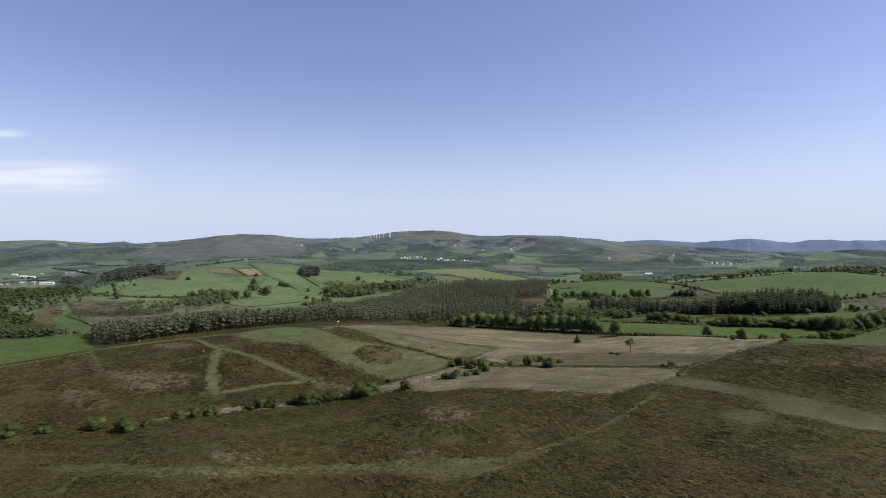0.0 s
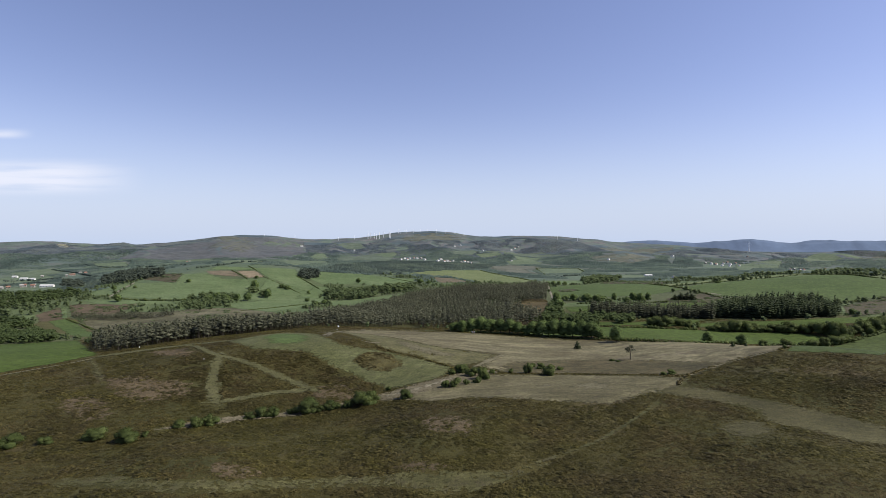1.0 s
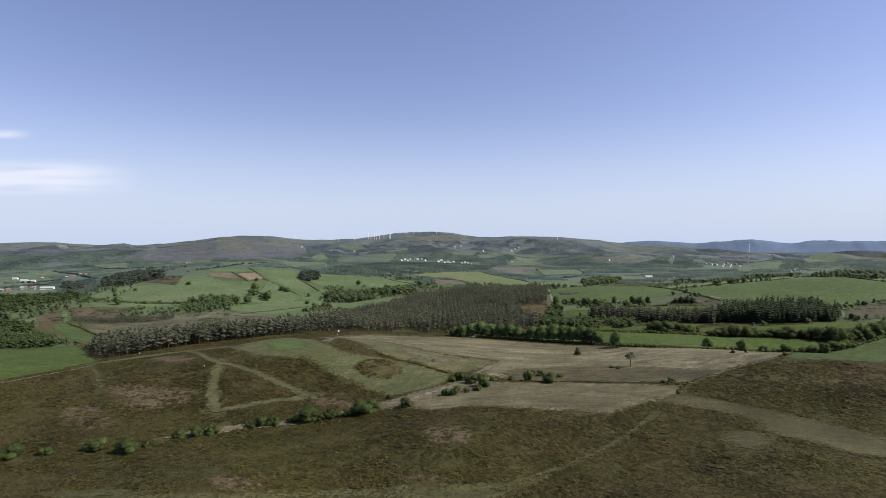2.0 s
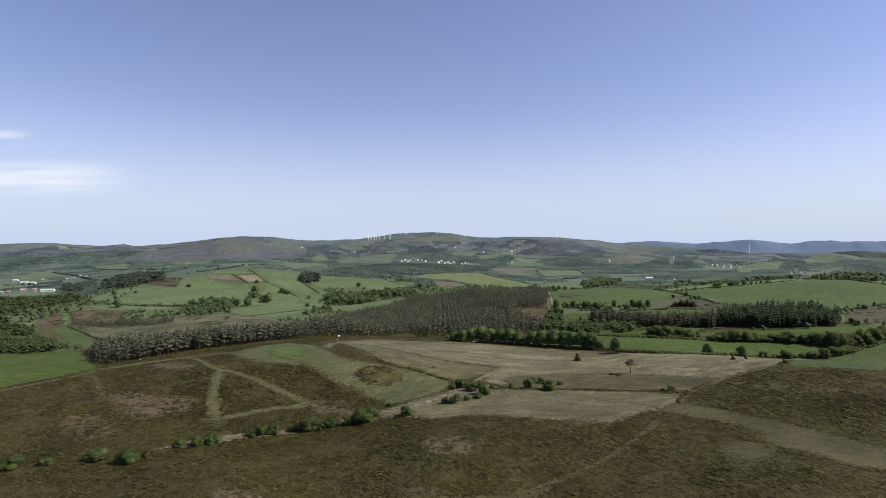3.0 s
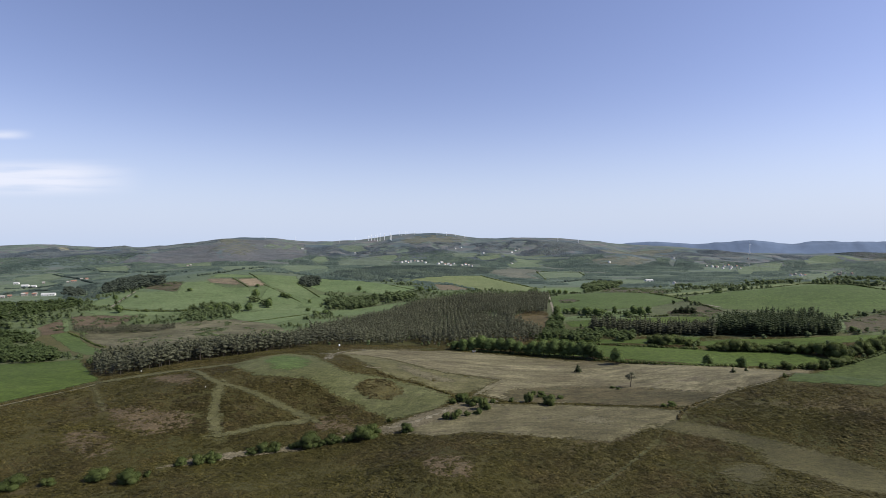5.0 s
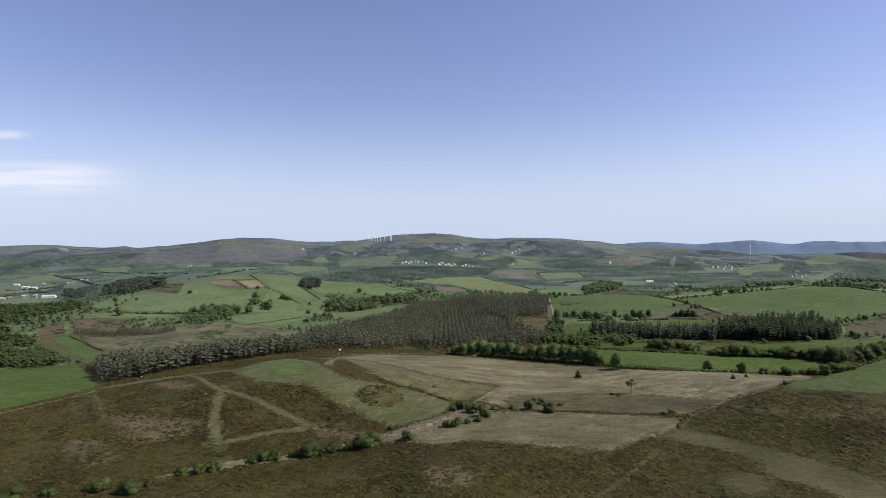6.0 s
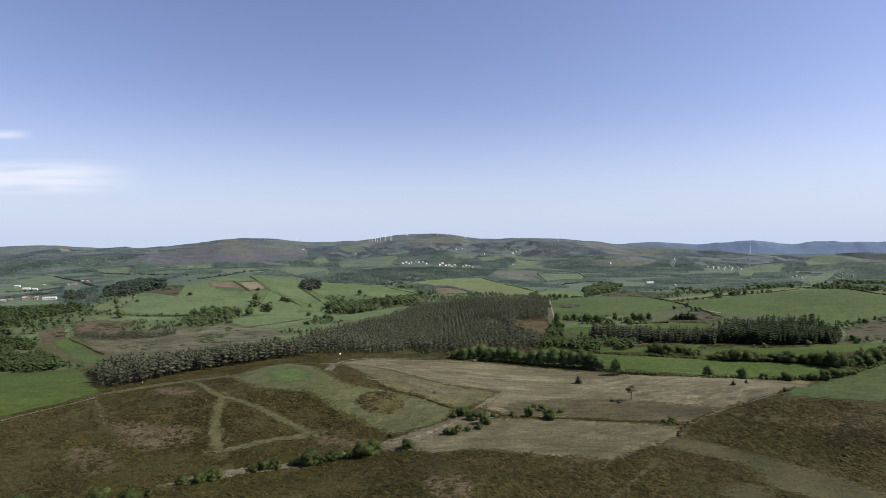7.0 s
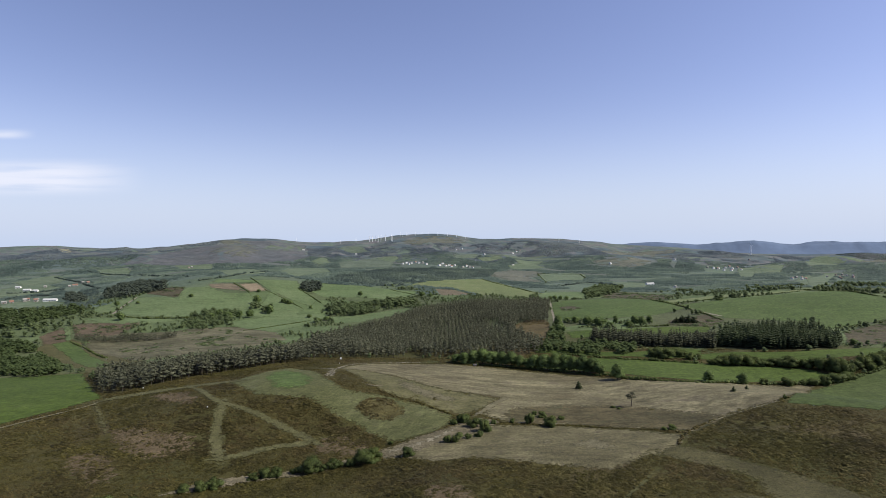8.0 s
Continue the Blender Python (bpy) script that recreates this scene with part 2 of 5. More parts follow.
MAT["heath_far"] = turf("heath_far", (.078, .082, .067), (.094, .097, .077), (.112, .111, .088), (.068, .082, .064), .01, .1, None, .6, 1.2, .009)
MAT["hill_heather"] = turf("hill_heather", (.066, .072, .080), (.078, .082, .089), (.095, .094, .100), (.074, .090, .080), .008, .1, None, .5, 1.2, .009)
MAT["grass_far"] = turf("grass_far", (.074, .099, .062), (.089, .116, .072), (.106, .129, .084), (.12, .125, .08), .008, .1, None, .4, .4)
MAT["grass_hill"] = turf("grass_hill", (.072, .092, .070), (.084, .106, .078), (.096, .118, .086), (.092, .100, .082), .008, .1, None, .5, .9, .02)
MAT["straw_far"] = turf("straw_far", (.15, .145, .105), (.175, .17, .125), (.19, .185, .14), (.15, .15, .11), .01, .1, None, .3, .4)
MAT["grass_strip"] = turf("grass_strip", (.039, .060, .011), (.048, .071, .014), (.058, .083, .018), (.053, .066, .018), .012, .3, (80, .02, .3, .1), .35, .4)
MAT["bark"] = solid("bark", (.062, .051, .041), .9, .4, 2.0)
MAT["white_wall"] = solid("white_wall", (.78, .77, .74), .8, .08, .4)
MAT["tiles"] = solid("tiles", (.24, .135, .10), .85, .3, .8)
MAT["metal_white"] = solid("metal_white", (.88, .88, .88), .4, .04, .3)


# ground colour by what grows there: heath close by, scrub and rough pasture, then moor on the hills
def ground_material():
    m, n, l, b = nodes_of("ground", 0.95)
    pos = n.new("ShaderNodeNewGeometry").outputs["Position"]
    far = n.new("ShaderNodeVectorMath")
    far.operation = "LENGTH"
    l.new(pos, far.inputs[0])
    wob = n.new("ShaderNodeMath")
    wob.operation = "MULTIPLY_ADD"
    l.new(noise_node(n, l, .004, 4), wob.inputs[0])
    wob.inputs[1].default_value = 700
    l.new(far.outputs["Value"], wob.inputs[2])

    def between(a, c, source):
        r = n.new("ShaderNodeMapRange")
        r.inputs["From Min"].default_value, r.inputs["From Max"].default_value = a, c
        l.new(source, r.inputs["Value"])
        return r.outputs[0]
    tuft = noise_node(n, l, .8, 6, .7)
    heath = ramp_node(n, l, noise_node(n, l, .03, 6, .65), [(.3, (.038, .034, .010)), (.5, (.049, .043, .013)), (.68, (.063, .054, .018))])
    rosy = ramp_node(n, l, noise_node(n, l, .022, 5, .6, None, (20, 1, 1.8)), [(.56, (0, 0, 0)), (.68, (.8, .8, .8))])
    heath = mix_colour(n, l, rosy, heath, (.062, .048, .025))
    mossy = ramp_node(n, l, noise_node(n, l, .013, 4, .6), [(.5, (0, 0, 0)), (.64, (.6, .6, .6))])
    heath = mix_colour(n, l, mossy, heath, (.040, .043, .013))
    cellt = n.new("ShaderNodeTexVoronoi")
    cellt.inputs["Scale"].default_value = .0085
    warp = n.new("ShaderNodeMapping")
    warp.inputs["Scale"].default_value = (1, .55, 1)
    warp.inputs["Rotation"].default_value = (0, 0, .3)
    l.new(pos, warp.inputs[0])
    l.new(warp.outputs[0], cellt.inputs["Vector"])
    sep = n.new("ShaderNodeSeparateColor")
    l.new(cellt.outputs["Color"], sep.inputs[0])
    valley = ramp_node(n, l, sep.outputs[0], [(.0, (.060, .078, .038)), (.3, (.080, .088, .044)), (.45, (.078, .104, .046)), (.65, (.086, .118, .050)), (.85, (.100, .128, .060))])
    valley = mix_colour(n, l, .6, valley, ramp_node(n, l, noise_node(n, l, .03, 6, .7), [(.3, (.4, .45, .42)), (.7, (1.4, 1.4, 1.35))]), "MULTIPLY")
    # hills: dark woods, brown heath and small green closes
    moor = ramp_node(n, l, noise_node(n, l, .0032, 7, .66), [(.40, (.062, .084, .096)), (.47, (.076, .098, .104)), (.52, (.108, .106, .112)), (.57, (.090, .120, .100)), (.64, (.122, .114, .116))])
    close = n.new("ShaderNodeTexVoronoi")
    close.inputs["Scale"].default_value = .011
    lie = n.new("ShaderNodeMapping")
    lie.inputs["Scale"].default_value = (.8, .35, 1)
    lie.inputs["Rotation"].default_value = (0, 0, -.2)
    l.new(pos, lie.inputs[0])
    l.new(lie.outputs[0], close.inputs["Vector"])
    tone = n.new("ShaderNodeSeparateColor")
    l.new(close.outputs["Color"], tone.inputs[0])
    some = ramp_node(n, l, noise_node(n, l, .0019, 3, .5), [(.52, (0, 0, 0)), (.60, (.8, .8, .8))])
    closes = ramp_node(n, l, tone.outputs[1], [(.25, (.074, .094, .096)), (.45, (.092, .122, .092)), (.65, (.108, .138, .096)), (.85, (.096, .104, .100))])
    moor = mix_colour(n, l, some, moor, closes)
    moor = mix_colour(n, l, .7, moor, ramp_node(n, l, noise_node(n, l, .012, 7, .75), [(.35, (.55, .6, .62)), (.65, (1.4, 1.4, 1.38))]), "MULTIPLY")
    dell = ramp_node(n, l, sep.outputs[1], [(.0, (.074, .098, .078)), (.4, (.080, .106, .082)), (.6, (.094, .126, .084)), (.9, (.088, .102, .084))])
    valley = mix_colour(n, l, between(1500, 1750, wob.outputs[0]), valley, dell)
    base = mix_colour(n, l, between(840, 960, wob.outputs[0]), heath, valley)
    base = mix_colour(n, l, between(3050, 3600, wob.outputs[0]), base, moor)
    base = mix_colour(n, l, .5, base, ramp_node(n, l, tuft, [(.3, (.5, .5, .5)), (.7, (1.4, 1.4, 1.4))]), "MULTIPLY")
    base = mix_colour(n, l, .5, base, ramp_node(n, l, noise_node(n, l, .17, 5, .7, None, (10, .8, 1.5)), [(.32, (.5, .5, .5)), (.68, (1.5, 1.45, 1.4))]), "MULTIPLY")
    l.new(base, b.inputs["Base Color"])
    bump_node(n, l, b, tuft, .8, .6)
    return m


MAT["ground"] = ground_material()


# ---- the lie of the land ----
BEARINGS = np.radians(np.arange(-44.0, 45.0, 11.0))
DISTANCES = np.log(np.array([110, 150, 200, 250, 300, 360, 440, 560, 740, 1000, 1400, 2000, 2800.0]))
NEAR_LAND = [
    [10.7, 10.4, 8.8, 7.3, 9.6, 14.1, 17.5, 20.3, 20.6],
    [10.6, 10.4, 8.8, 7.1, 9.1, 13.7, 17.1, 20.4, 20.8],
    [8.9, 9, 12.5, 9.2, 15.6, 14.2, 15.4, 21, 20.4],
    [5.7, 6.3, 5.7, 6.1, 12.4, 16.1, 17.6, 17.7, 19.4],
    [4.1, 7, 8.1, 8.6, 11.9, 13.6, 18.8, 23.8, 25.9],
    [12.2, 10.3, 18.2, 21, 15.4, 12.4, 17.8, 26.9, 25.3],
    [12.7, 10.3, 13.4, 14.8, 10.2, 9.7, 14.6, 11.1, 13.2],
]
FAR_LAND = [
    [0.8, 1.1, 2.6, 4, 4.1, 11.4, 12.1, 18.9, 19.2],
    [-12.8, -14.2, -7.6, -9, -0.6, 12.8, 17.9, 20.7, 21.5],
    [-6.6, -5.7, -6.7, -13.3, -2.2, 6.1, 15.2, 31.8, 34],
    [-5.1, -4.2, 30.9, 21.9, 6.4, -6.2, -1.8, 21, 21.6],
    [-10.2, -10, 20.1, 16.5, 8.2, -22.3, -16.4, -0.9, -0.8],
    [-22.3, -21.1, -10.6, -24.4, -25.9, -25.2, -26.2, -33.2, -33.5],
]
LAND = np.array(NEAR_LAND + FAR_LAND)
# the crest of the hills, every 2.5 degrees from 40 left to 40 right
CREST = np.array([83, 82, 88, 80, 72, 68, 85, 108, 134, 132, 116, 101, 106, 121, 149, 164, 161, 134, 125, 128, 123, 117, 100, 76, 67, 53, 35, 18, 13, 15, 18, 24, 26], float)
CREST_AT = 4450.0


def cubic(f):
    return (-.5 * f + f * f - .5 * f ** 3, 1 - 2.5 * f * f + 1.5 * f ** 3, .5 * f + 2 * f * f - 1.5 * f ** 3, -.5 * f * f + .5 * f ** 3)


def cells(v, last):
    v = np.clip(v, 0, last - 1e-4)
    k = np.floor(v).astype(int)
    return k, cubic(v - k)


def grain(x, y, seed):
    """Smooth value noise, -1 to 1, one cell a unit."""
    i, j = np.floor(x).astype(np.int64), np.floor(y).astype(np.int64)
    fx, fy = x - i, y - j
    fx, fy = fx * fx * (3 - 2 * fx), fy * fy * (3 - 2 * fy)

    def at(a, b):
        h = (a * 374761393 + b * 668265263 + seed * 974711) & 0x7fffffff
        h = ((h ^ (h >> 13)) * 1274126177) & 0x7fffffff
        return ((h ^ (h >> 16)) & 0xffff) / 32767.5 - 1
    top = at(i, j) * (1 - fx) + at(i + 1, j) * fx
    low = at(i, j + 1) * (1 - fx) + at(i + 1, j + 1) * fx
    return top * (1 - fy) + low * fy


def land(x, y):
    """The ground's height at x, y (arrays)."""
    x, y = np.asarray(x, float), np.asarray(y, float)
    r = np.hypot(x, y) + 1e-6
    a = np.arctan2(x, y)
    behind = np.clip((np.abs(a) - 0.85) / 2.0, 0, 1)
    behind = behind * behind * (3 - 2 * behind)
    u = np.interp(a, BEARINGS, np.arange(9.0))
    v = np.interp(np.log(r), DISTANCES, np.arange(13.0))
    i, wi = cells(v, 12)
    j, wj = cells(u, 8)
    z = np.zeros_like(r)
    for m in range(4):
        for n in range(4):
            z += wi[m] * wj[n] * LAND[np.clip(i + m - 1, 0, 12), np.clip(j + n - 1, 0, 8)]
    z = z * (1 - behind) + behind * np.interp(np.log(r), DISTANCES, LAND.mean(1))
    # level ground under and behind the eye
    f = np.clip((r - 25) / 80, 0, 1)
    z = 12.0 + (z - 12.0) * f * f * (3 - 2 * f)
    # the far hills rise to their crest and fall away behind it
    k, wk = cells((np.degrees(a) + 40) / 2.5, len(CREST) - 1)
    top = sum(wk[m] * CREST[np.clip(k + m - 1, 0, len(CREST) - 1)] for m in range(4))
    f = np.clip((r - 2800) / (CREST_AT - 2800), 0, 1.25)
    rise = np.where(f < 1, f ** 1.15, 1 - (f - 1) * 2.2)
    spur = np.clip(f * 4, 0, 1) * np.clip((1 - f) * 3, 0, 1)
    bumps = grain(x / 420, y / 420, 3) * 26 + (.5 - np.abs(grain(x / 260, y / 520, 12))) * 34 + grain(x / 120, y / 170, 4) * 11
    z = z + rise * (top - z) + spur * bumps
    z = z + np.clip(rise, 0, 1) ** 2 * (grain(x / 95, y / 95, 8) * 4 + grain(x / 40, y / 40, 9) * 1.8)
    z = z + np.clip(r / 1500, .15, 1) * (grain(x / 130, y / 130, 5) * 1.6 + grain(x / 55, y / 55, 6) * .5)
    return z


def mesh_of(name, verts, faces, materials, slots=None, smooth=False, normals=None):
    """A mesh from arrays; faces are triangles or quads of one kind. Foliage brings its own rounded normals."""
    me = bpy.data.meshes.new(name)
    verts, faces = np.asarray(verts, np.float32), np.asarray(faces, np.int32)
    k = faces.shape[1]
    if normals is not None:
        smooth = True
        normals = np.asarray(normals, np.float32)
        normals = normals / np.linalg.norm(normals, axis=1)[:, None]
        out = np.cross(verts[faces[:, 1]] - verts[faces[:, 0]], verts[faces[:, 2]] - verts[faces[:, 0]])
        back = (out * normals[faces[:, 0]]).sum(1) < 0
        faces[back] = faces[back][:, ::-1]
    me.vertices.add(len(verts))
    me.vertices.foreach_set("co", verts.ravel())
    me.loops.add(faces.size)
    me.loops.foreach_set("vertex_index", faces.ravel())
    me.polygons.add(len(faces))
    me.polygons.foreach_set("loop_start", np.arange(0, faces.size, k, dtype=np.int32))
    for m in materials:
        me.materials.append(m)
    if slots is not None:
        me.polygons.foreach_set("material_index", np.asarray(slots, np.int32))
    me.polygons.foreach_set("use_smooth", np.full(len(faces), smooth))
    me.update(calc_edges=True)
    if normals is None:
        me.validate()
    else:
        me.attributes.new("custom_normal", "FLOAT_VECTOR", "POINT").data.foreach_set("vector", normals.ravel())
    return me


def rimmed(me, values):
    """Marks how far each point lies from the rim, 0 to 1."""
    me.attributes.new("rim", "FLOAT", "POINT").data.foreach_set("value", np.asarray(values, np.float32))
    return me


def inside(x, y, outline):
    """Which of the points lie in the outline."""
    x, y = np.asarray(x), np.asarray(y)
    hit = np.zeros(x.shape, bool)
    for (x0, y0), (x1, y1) in zip(outline, outline[1:] + outline[:1]):
        if y0 != y1:
            hit ^= ((y0 > y) != (y1 > y)) & (x < (x1 - x0) * (y - y0) / (y1 - y0) + x0)
    return hit


# ---- ground: one sheet to beyond the hills ----
def build_ground():
    fine = np.radians(np.arange(-46, 46.01, 0.25))
    rest = np.radians(np.arange(50, 310.1, 4.0))
    angles = np.concatenate([fine, rest])
    rings = np.concatenate([[0.01, 20, 45, 70, 90], np.exp(np.arange(math.log(100), math.log(5400), 0.017))])
    a, r = np.meshgrid(angles, rings)
    x, y = r * np.sin(a), r * np.cos(a)
    v = np.stack([x, y, land(x, y)], -1).reshape(-1, 3)
    na, nr = len(angles), len(rings)
    i, j = np.meshgrid(np.arange(na), np.arange(nr - 1))
    k = (i + 1) % na
    f = np.stack([j * na + i, (j + 1) * na + i, (j + 1) * na + k, j * na + k], -1).reshape(-1, 4)
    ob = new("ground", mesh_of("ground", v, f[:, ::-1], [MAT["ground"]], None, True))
    tagged(ob, "rolling heath, valley and hill land", "ground", "", "structure")


build_ground()

ROUGH = []           # outlines with scattered low shrubs
CLEAR = []           # outlines on which no heath grows


def draped(outline, lift, wobble=0.8, seed=0, soft=.9):
    """Triangles over an outline, lying on the land."""
    rnd = random.Random(seed)
    rim = []
    near = min(math.hypot(*p) for p in outline)
    step = max(4.0, near * .012)
    for (x0, y0), (x1, y1) in zip(outline, outline[1:] + outline[:1]):
        n = max(1, int(math.hypot(x1 - x0, y1 - y0) / step))
        for k in range(n):
            t = k / n
            w = 0 if k == 0 else wobble * rnd.uniform(-1, 1)
            rim.append(Vector((x0 + (x1 - x0) * t + w, y0 + (y1 - y0) * t + w)))
    x0, x1 = min(p.x for p in rim), max(p.x for p in rim)
    y0, y1 = min(p.y for p in rim), max(p.y for p in rim)
    gx, gy = np.meshgrid(np.arange(x0, x1, step * 1.1), np.arange(y0, y1, step * 1.1))
    gx, gy = gx.ravel() + step * .2, gy.ravel() + step * .2
    ok = inside(gx, gy, [(p.x, p.y) for p in rim])
    pts = rim + [Vector((a, b)) for a, b in zip(gx[ok], gy[ok])]
    edges = [(k, (k + 1) % len(rim)) for k in range(len(rim))]
    vs, _, fs, _, _, _ = geometry.delaunay_2d_cdt(pts, edges, [], 1, 1e-3)
    vx, vy = np.array([v.x for v in vs]), np.array([v.y for v in vs])
    r = np.hypot(vx, vy)
    v = np.stack([vx, vy, land(vx, vy) + .05 + .05 * lift + r * .0001], -1)
    f = np.array([q[:3] for q in fs])
    e1, e2 = v[f[:, 1]] - v[f[:, 0]], v[f[:, 2]] - v[f[:, 0]]
    flip = e1[:, 0] * e2[:, 1] - e1[:, 1] * e2[:, 0] < 0
    f[flip] = f[flip][:, ::-1]
    edge = np.array([p[:] for p in rim])
    gap = np.full(len(vx), 1e9)
    for q in edge:
        gap = np.minimum(gap, (vx - q[0]) ** 2 + (vy - q[1]) ** 2)
    return v, f, np.clip(np.sqrt(gap) / (9.0 if near < 460 else step * soft), 0, 1)


def field(name, label, material, lift, outline):
    v, f, rim = draped(outline, lift, .8, len(CLEAR), 5 if material.name == "heath_far" else .9)
    CLEAR.append(outline)
    if material.name in ("scrub", "bracken", "straw_rough", "rough_grass", "orange_heath", "rough_brown"):
        ROUGH.append((outline, material.name))
    ob = new(name, rimmed(mesh_of(name, v, f, [material], None, True), rim))
    return tagged(ob, label, name.replace("_", " "), "", "structure")


def smooth_line(points, step):
    """The line rounded and cut into even steps."""
    p = np.array(points, float)
    t = np.concatenate([[0], np.cumsum(np.hypot(*np.diff(p, axis=0).T))])
    s = np.linspace(0, t[-1], max(3, int(t[-1] / step)))
    q = np.stack([np.interp(s, t, p[:, k]) for k in (0, 1)], -1)
    for _ in range(6):
        q[1:-1] = .25 * q[:-2] + .5 * q[1:-1] + .25 * q[2:]
    return q


def track(name, label, material, width, line):
    q = smooth_line(line, max(3.0, width * .5))
    d = np.gradient(q, axis=0)
    side = np.stack([-d[:, 1], d[:, 0]], -1) / np.hypot(*d.T)[:, None]
    w = width * .5 * (1 + .25 * grain(q[:, 0] / 9, q[:, 1] / 9, 11))[:, None]
    rim = [tuple(a) for a in q + side * w * .8] + [tuple(a) for a in (q - side * w * .8)[::-1]]
    across = np.linspace(-1, 1, 5)
    x, y = (q[:, None, k] + side[:, None, k] * w[:, None, 0] * across[None] for k in (0, 1))
    v = np.stack([x, y, land(x, y) + .24 + np.hypot(x, y) * .0001], -1).reshape(-1, 3)
    n = len(q)
    j, i = np.meshgrid(np.arange(4), np.arange(n - 1))
    f = np.stack([i * 5 + j, i * 5 + j + 1, (i + 1) * 5 + j + 1, (i + 1) * 5 + j], -1).reshape(-1, 4)
    if np.cross(v[f[0, 1]] - v[f[0, 0]], v[f[0, 2]] - v[f[0, 0]])[2] < 0:
        f = f[:, ::-1]
    CLEAR.append(rim)
    ob = new(name, rimmed(mesh_of(name, v, f, [material], None, True), (np.array([-.1, .36, .62, .36, -.1])[None] - (.3 if material.name == "sand" or "faint" in label else 0) - .7 * np.clip(1 - np.minimum(np.arange(n), n - 1 - np.arange(n)) / 3, 0, 1)[:, None]).ravel()))
    return tagged(ob, label, name.replace("_", " "), "", "structure")


field("pasture", "bright spring-green pasture on a slope beside a pale farm lane", MAT["grass_fresh"], 1,
      [(-515, 897), (-571, 1069), (-483, 1041), (-518, 1142), (-484, 1149), (-444, 1119), (-414, 1097), (-374, 1105), (-329, 1015), (-350, 977), (-368, 925), (-396, 887), (-464, 884)])
field("pasture", "bright green pasture wedge below a dark wood", MAT["grass_fresh"], 1,
      [(-570, 915), (-593, 986), (-596, 1054), (-574, 1070), (-526, 910)])
field("rough_ground", "brown rough ground with scattered scrub among pastures", MAT["scrub"], 2,
      [(-589, 1155), (-521, 1155), (-483, 1041), (-570, 1096)])
field("ploughed_field", "narrow pinkish-brown ploughed field between green pastures", MAT["plough_dark"], 2,
      [(-492, 1182), (-434, 1188), (-382, 1119), (-424, 1124), (-462, 1136)])
field("ploughed_field", "pale tan ploughed field between green pastures", MAT["plough"], 2,
      [(-430, 1189), (-389, 1203), (-350, 1141), (-377, 1115)])
field("pasture", "green pasture strip on top of a low hill", MAT["grass_mid"], 1,
      [(-488, 1245), (-406, 1236), (-390, 1210), (-489, 1188)])
field("pasture", "green hillside pasture beside a round dark grove", MAT["grass_fresh"], 1,
      [(-414, 1241), (-326, 1280), (-298, 1191), (-239, 1081), (-241, 1026), (-355, 1151)])
field("pasture", "wide grey-green pasture crossed by a thin hedge", MAT["grass_mid"], 1,
      [(-280, 1269), (-179, 1259), (-102, 1218), (-51, 1204), (-90, 1080), (-160, 1127), (-236, 1119), (-294, 1199)])
field("pasture", "green pasture with single bushes on a slope", MAT["grass_fresh"], 1,
      [(-346, 1136), (-246, 1009), (-245, 941), (-303, 921), (-352, 931), (-326, 1011)])
field("pasture", "bright green pasture edged by dark hedges", MAT["grass_fresh"], 1,
      [(-324, 856), (-287, 928), (-216, 977), (-186, 948), (-205, 872), (-228, 762), (-287, 801)])
field("pasture", "green pasture strip behind the pine plantation", MAT["grass_fresh"], 1,
      [(-194, 942), (-136, 954), (-63, 991), (-44, 954), (-124, 868), (-166, 868)])
field("pasture", "long pale green pasture on a low ridge", MAT["grass_pale"], 1,
      [(-97, 1238), (-36, 1477), (103, 1616), (142, 1530), (204, 1192), (152, 1071), (73, 1151), (19, 1275), (-58, 1307)])
field("ploughed_field", "brown bare field beside a pale green pasture", MAT["plough_dark"], 2,
      [(-31, 1260), (18, 1251), (68, 1152), (-6, 1150)])
field("pasture", "small bright green pasture among scrub and trees", MAT["grass_deep"], 1,
      [(-468, 681), (-462, 702), (-429, 677), (-295, 516), (-284, 489), (-321, 513), (-416, 629)])
field("rough_ground", "dull olive rough ground round a small pasture", MAT["strip"], 0,
      [(-469, 654), (-491, 714), (-462, 713), (-414, 680), (-350, 625), (-275, 529), (-266, 467), (-292, 468), (-395, 587)])
field("bracken_patch", "reddish-brown bracken patch beside a green track", MAT["bracken"], 1,
      [(-511, 722), (-521, 775), (-516, 785), (-462, 702), (-473, 674)])
field("bracken_patch", "reddish-brown bracken slope with dark bushes", MAT["bracken"], 1,
      [(-527, 809), (-482, 825), (-438, 850), (-420, 731), (-466, 724)])
field("rough_meadow", "straw-coloured rough meadow with low scrub", MAT["straw_rough"], 1,
      [(-433, 674), (-448, 736), (-404, 756), (-364, 763), (-345, 789), (-290, 811), (-217, 750), (-187, 681), (-207, 610), (-245, 574), (-270, 555), (-291, 539), (-356, 608)])
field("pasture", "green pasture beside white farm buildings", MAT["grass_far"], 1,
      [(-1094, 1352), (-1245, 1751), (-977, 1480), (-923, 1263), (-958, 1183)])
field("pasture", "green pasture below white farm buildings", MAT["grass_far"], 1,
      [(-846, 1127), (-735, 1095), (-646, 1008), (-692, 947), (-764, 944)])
field("pasture", "narrow bright green pasture along a hedge", MAT["grass_fresh"], 1,
      [(-544, 859), (-456, 868), (-387, 866), (-435, 812), (-497, 823)])
field("pasture", "big smooth green pasture covering a rounded hill", MAT["grass_deep"], 1,
      [(325, 810), (425, 842), (496, 850), (562, 863), (608, 844), (588, 766), (577, 689), (504, 601), (474, 618), (396, 581), (370, 562), (397, 617), (322, 664), (323, 708)])
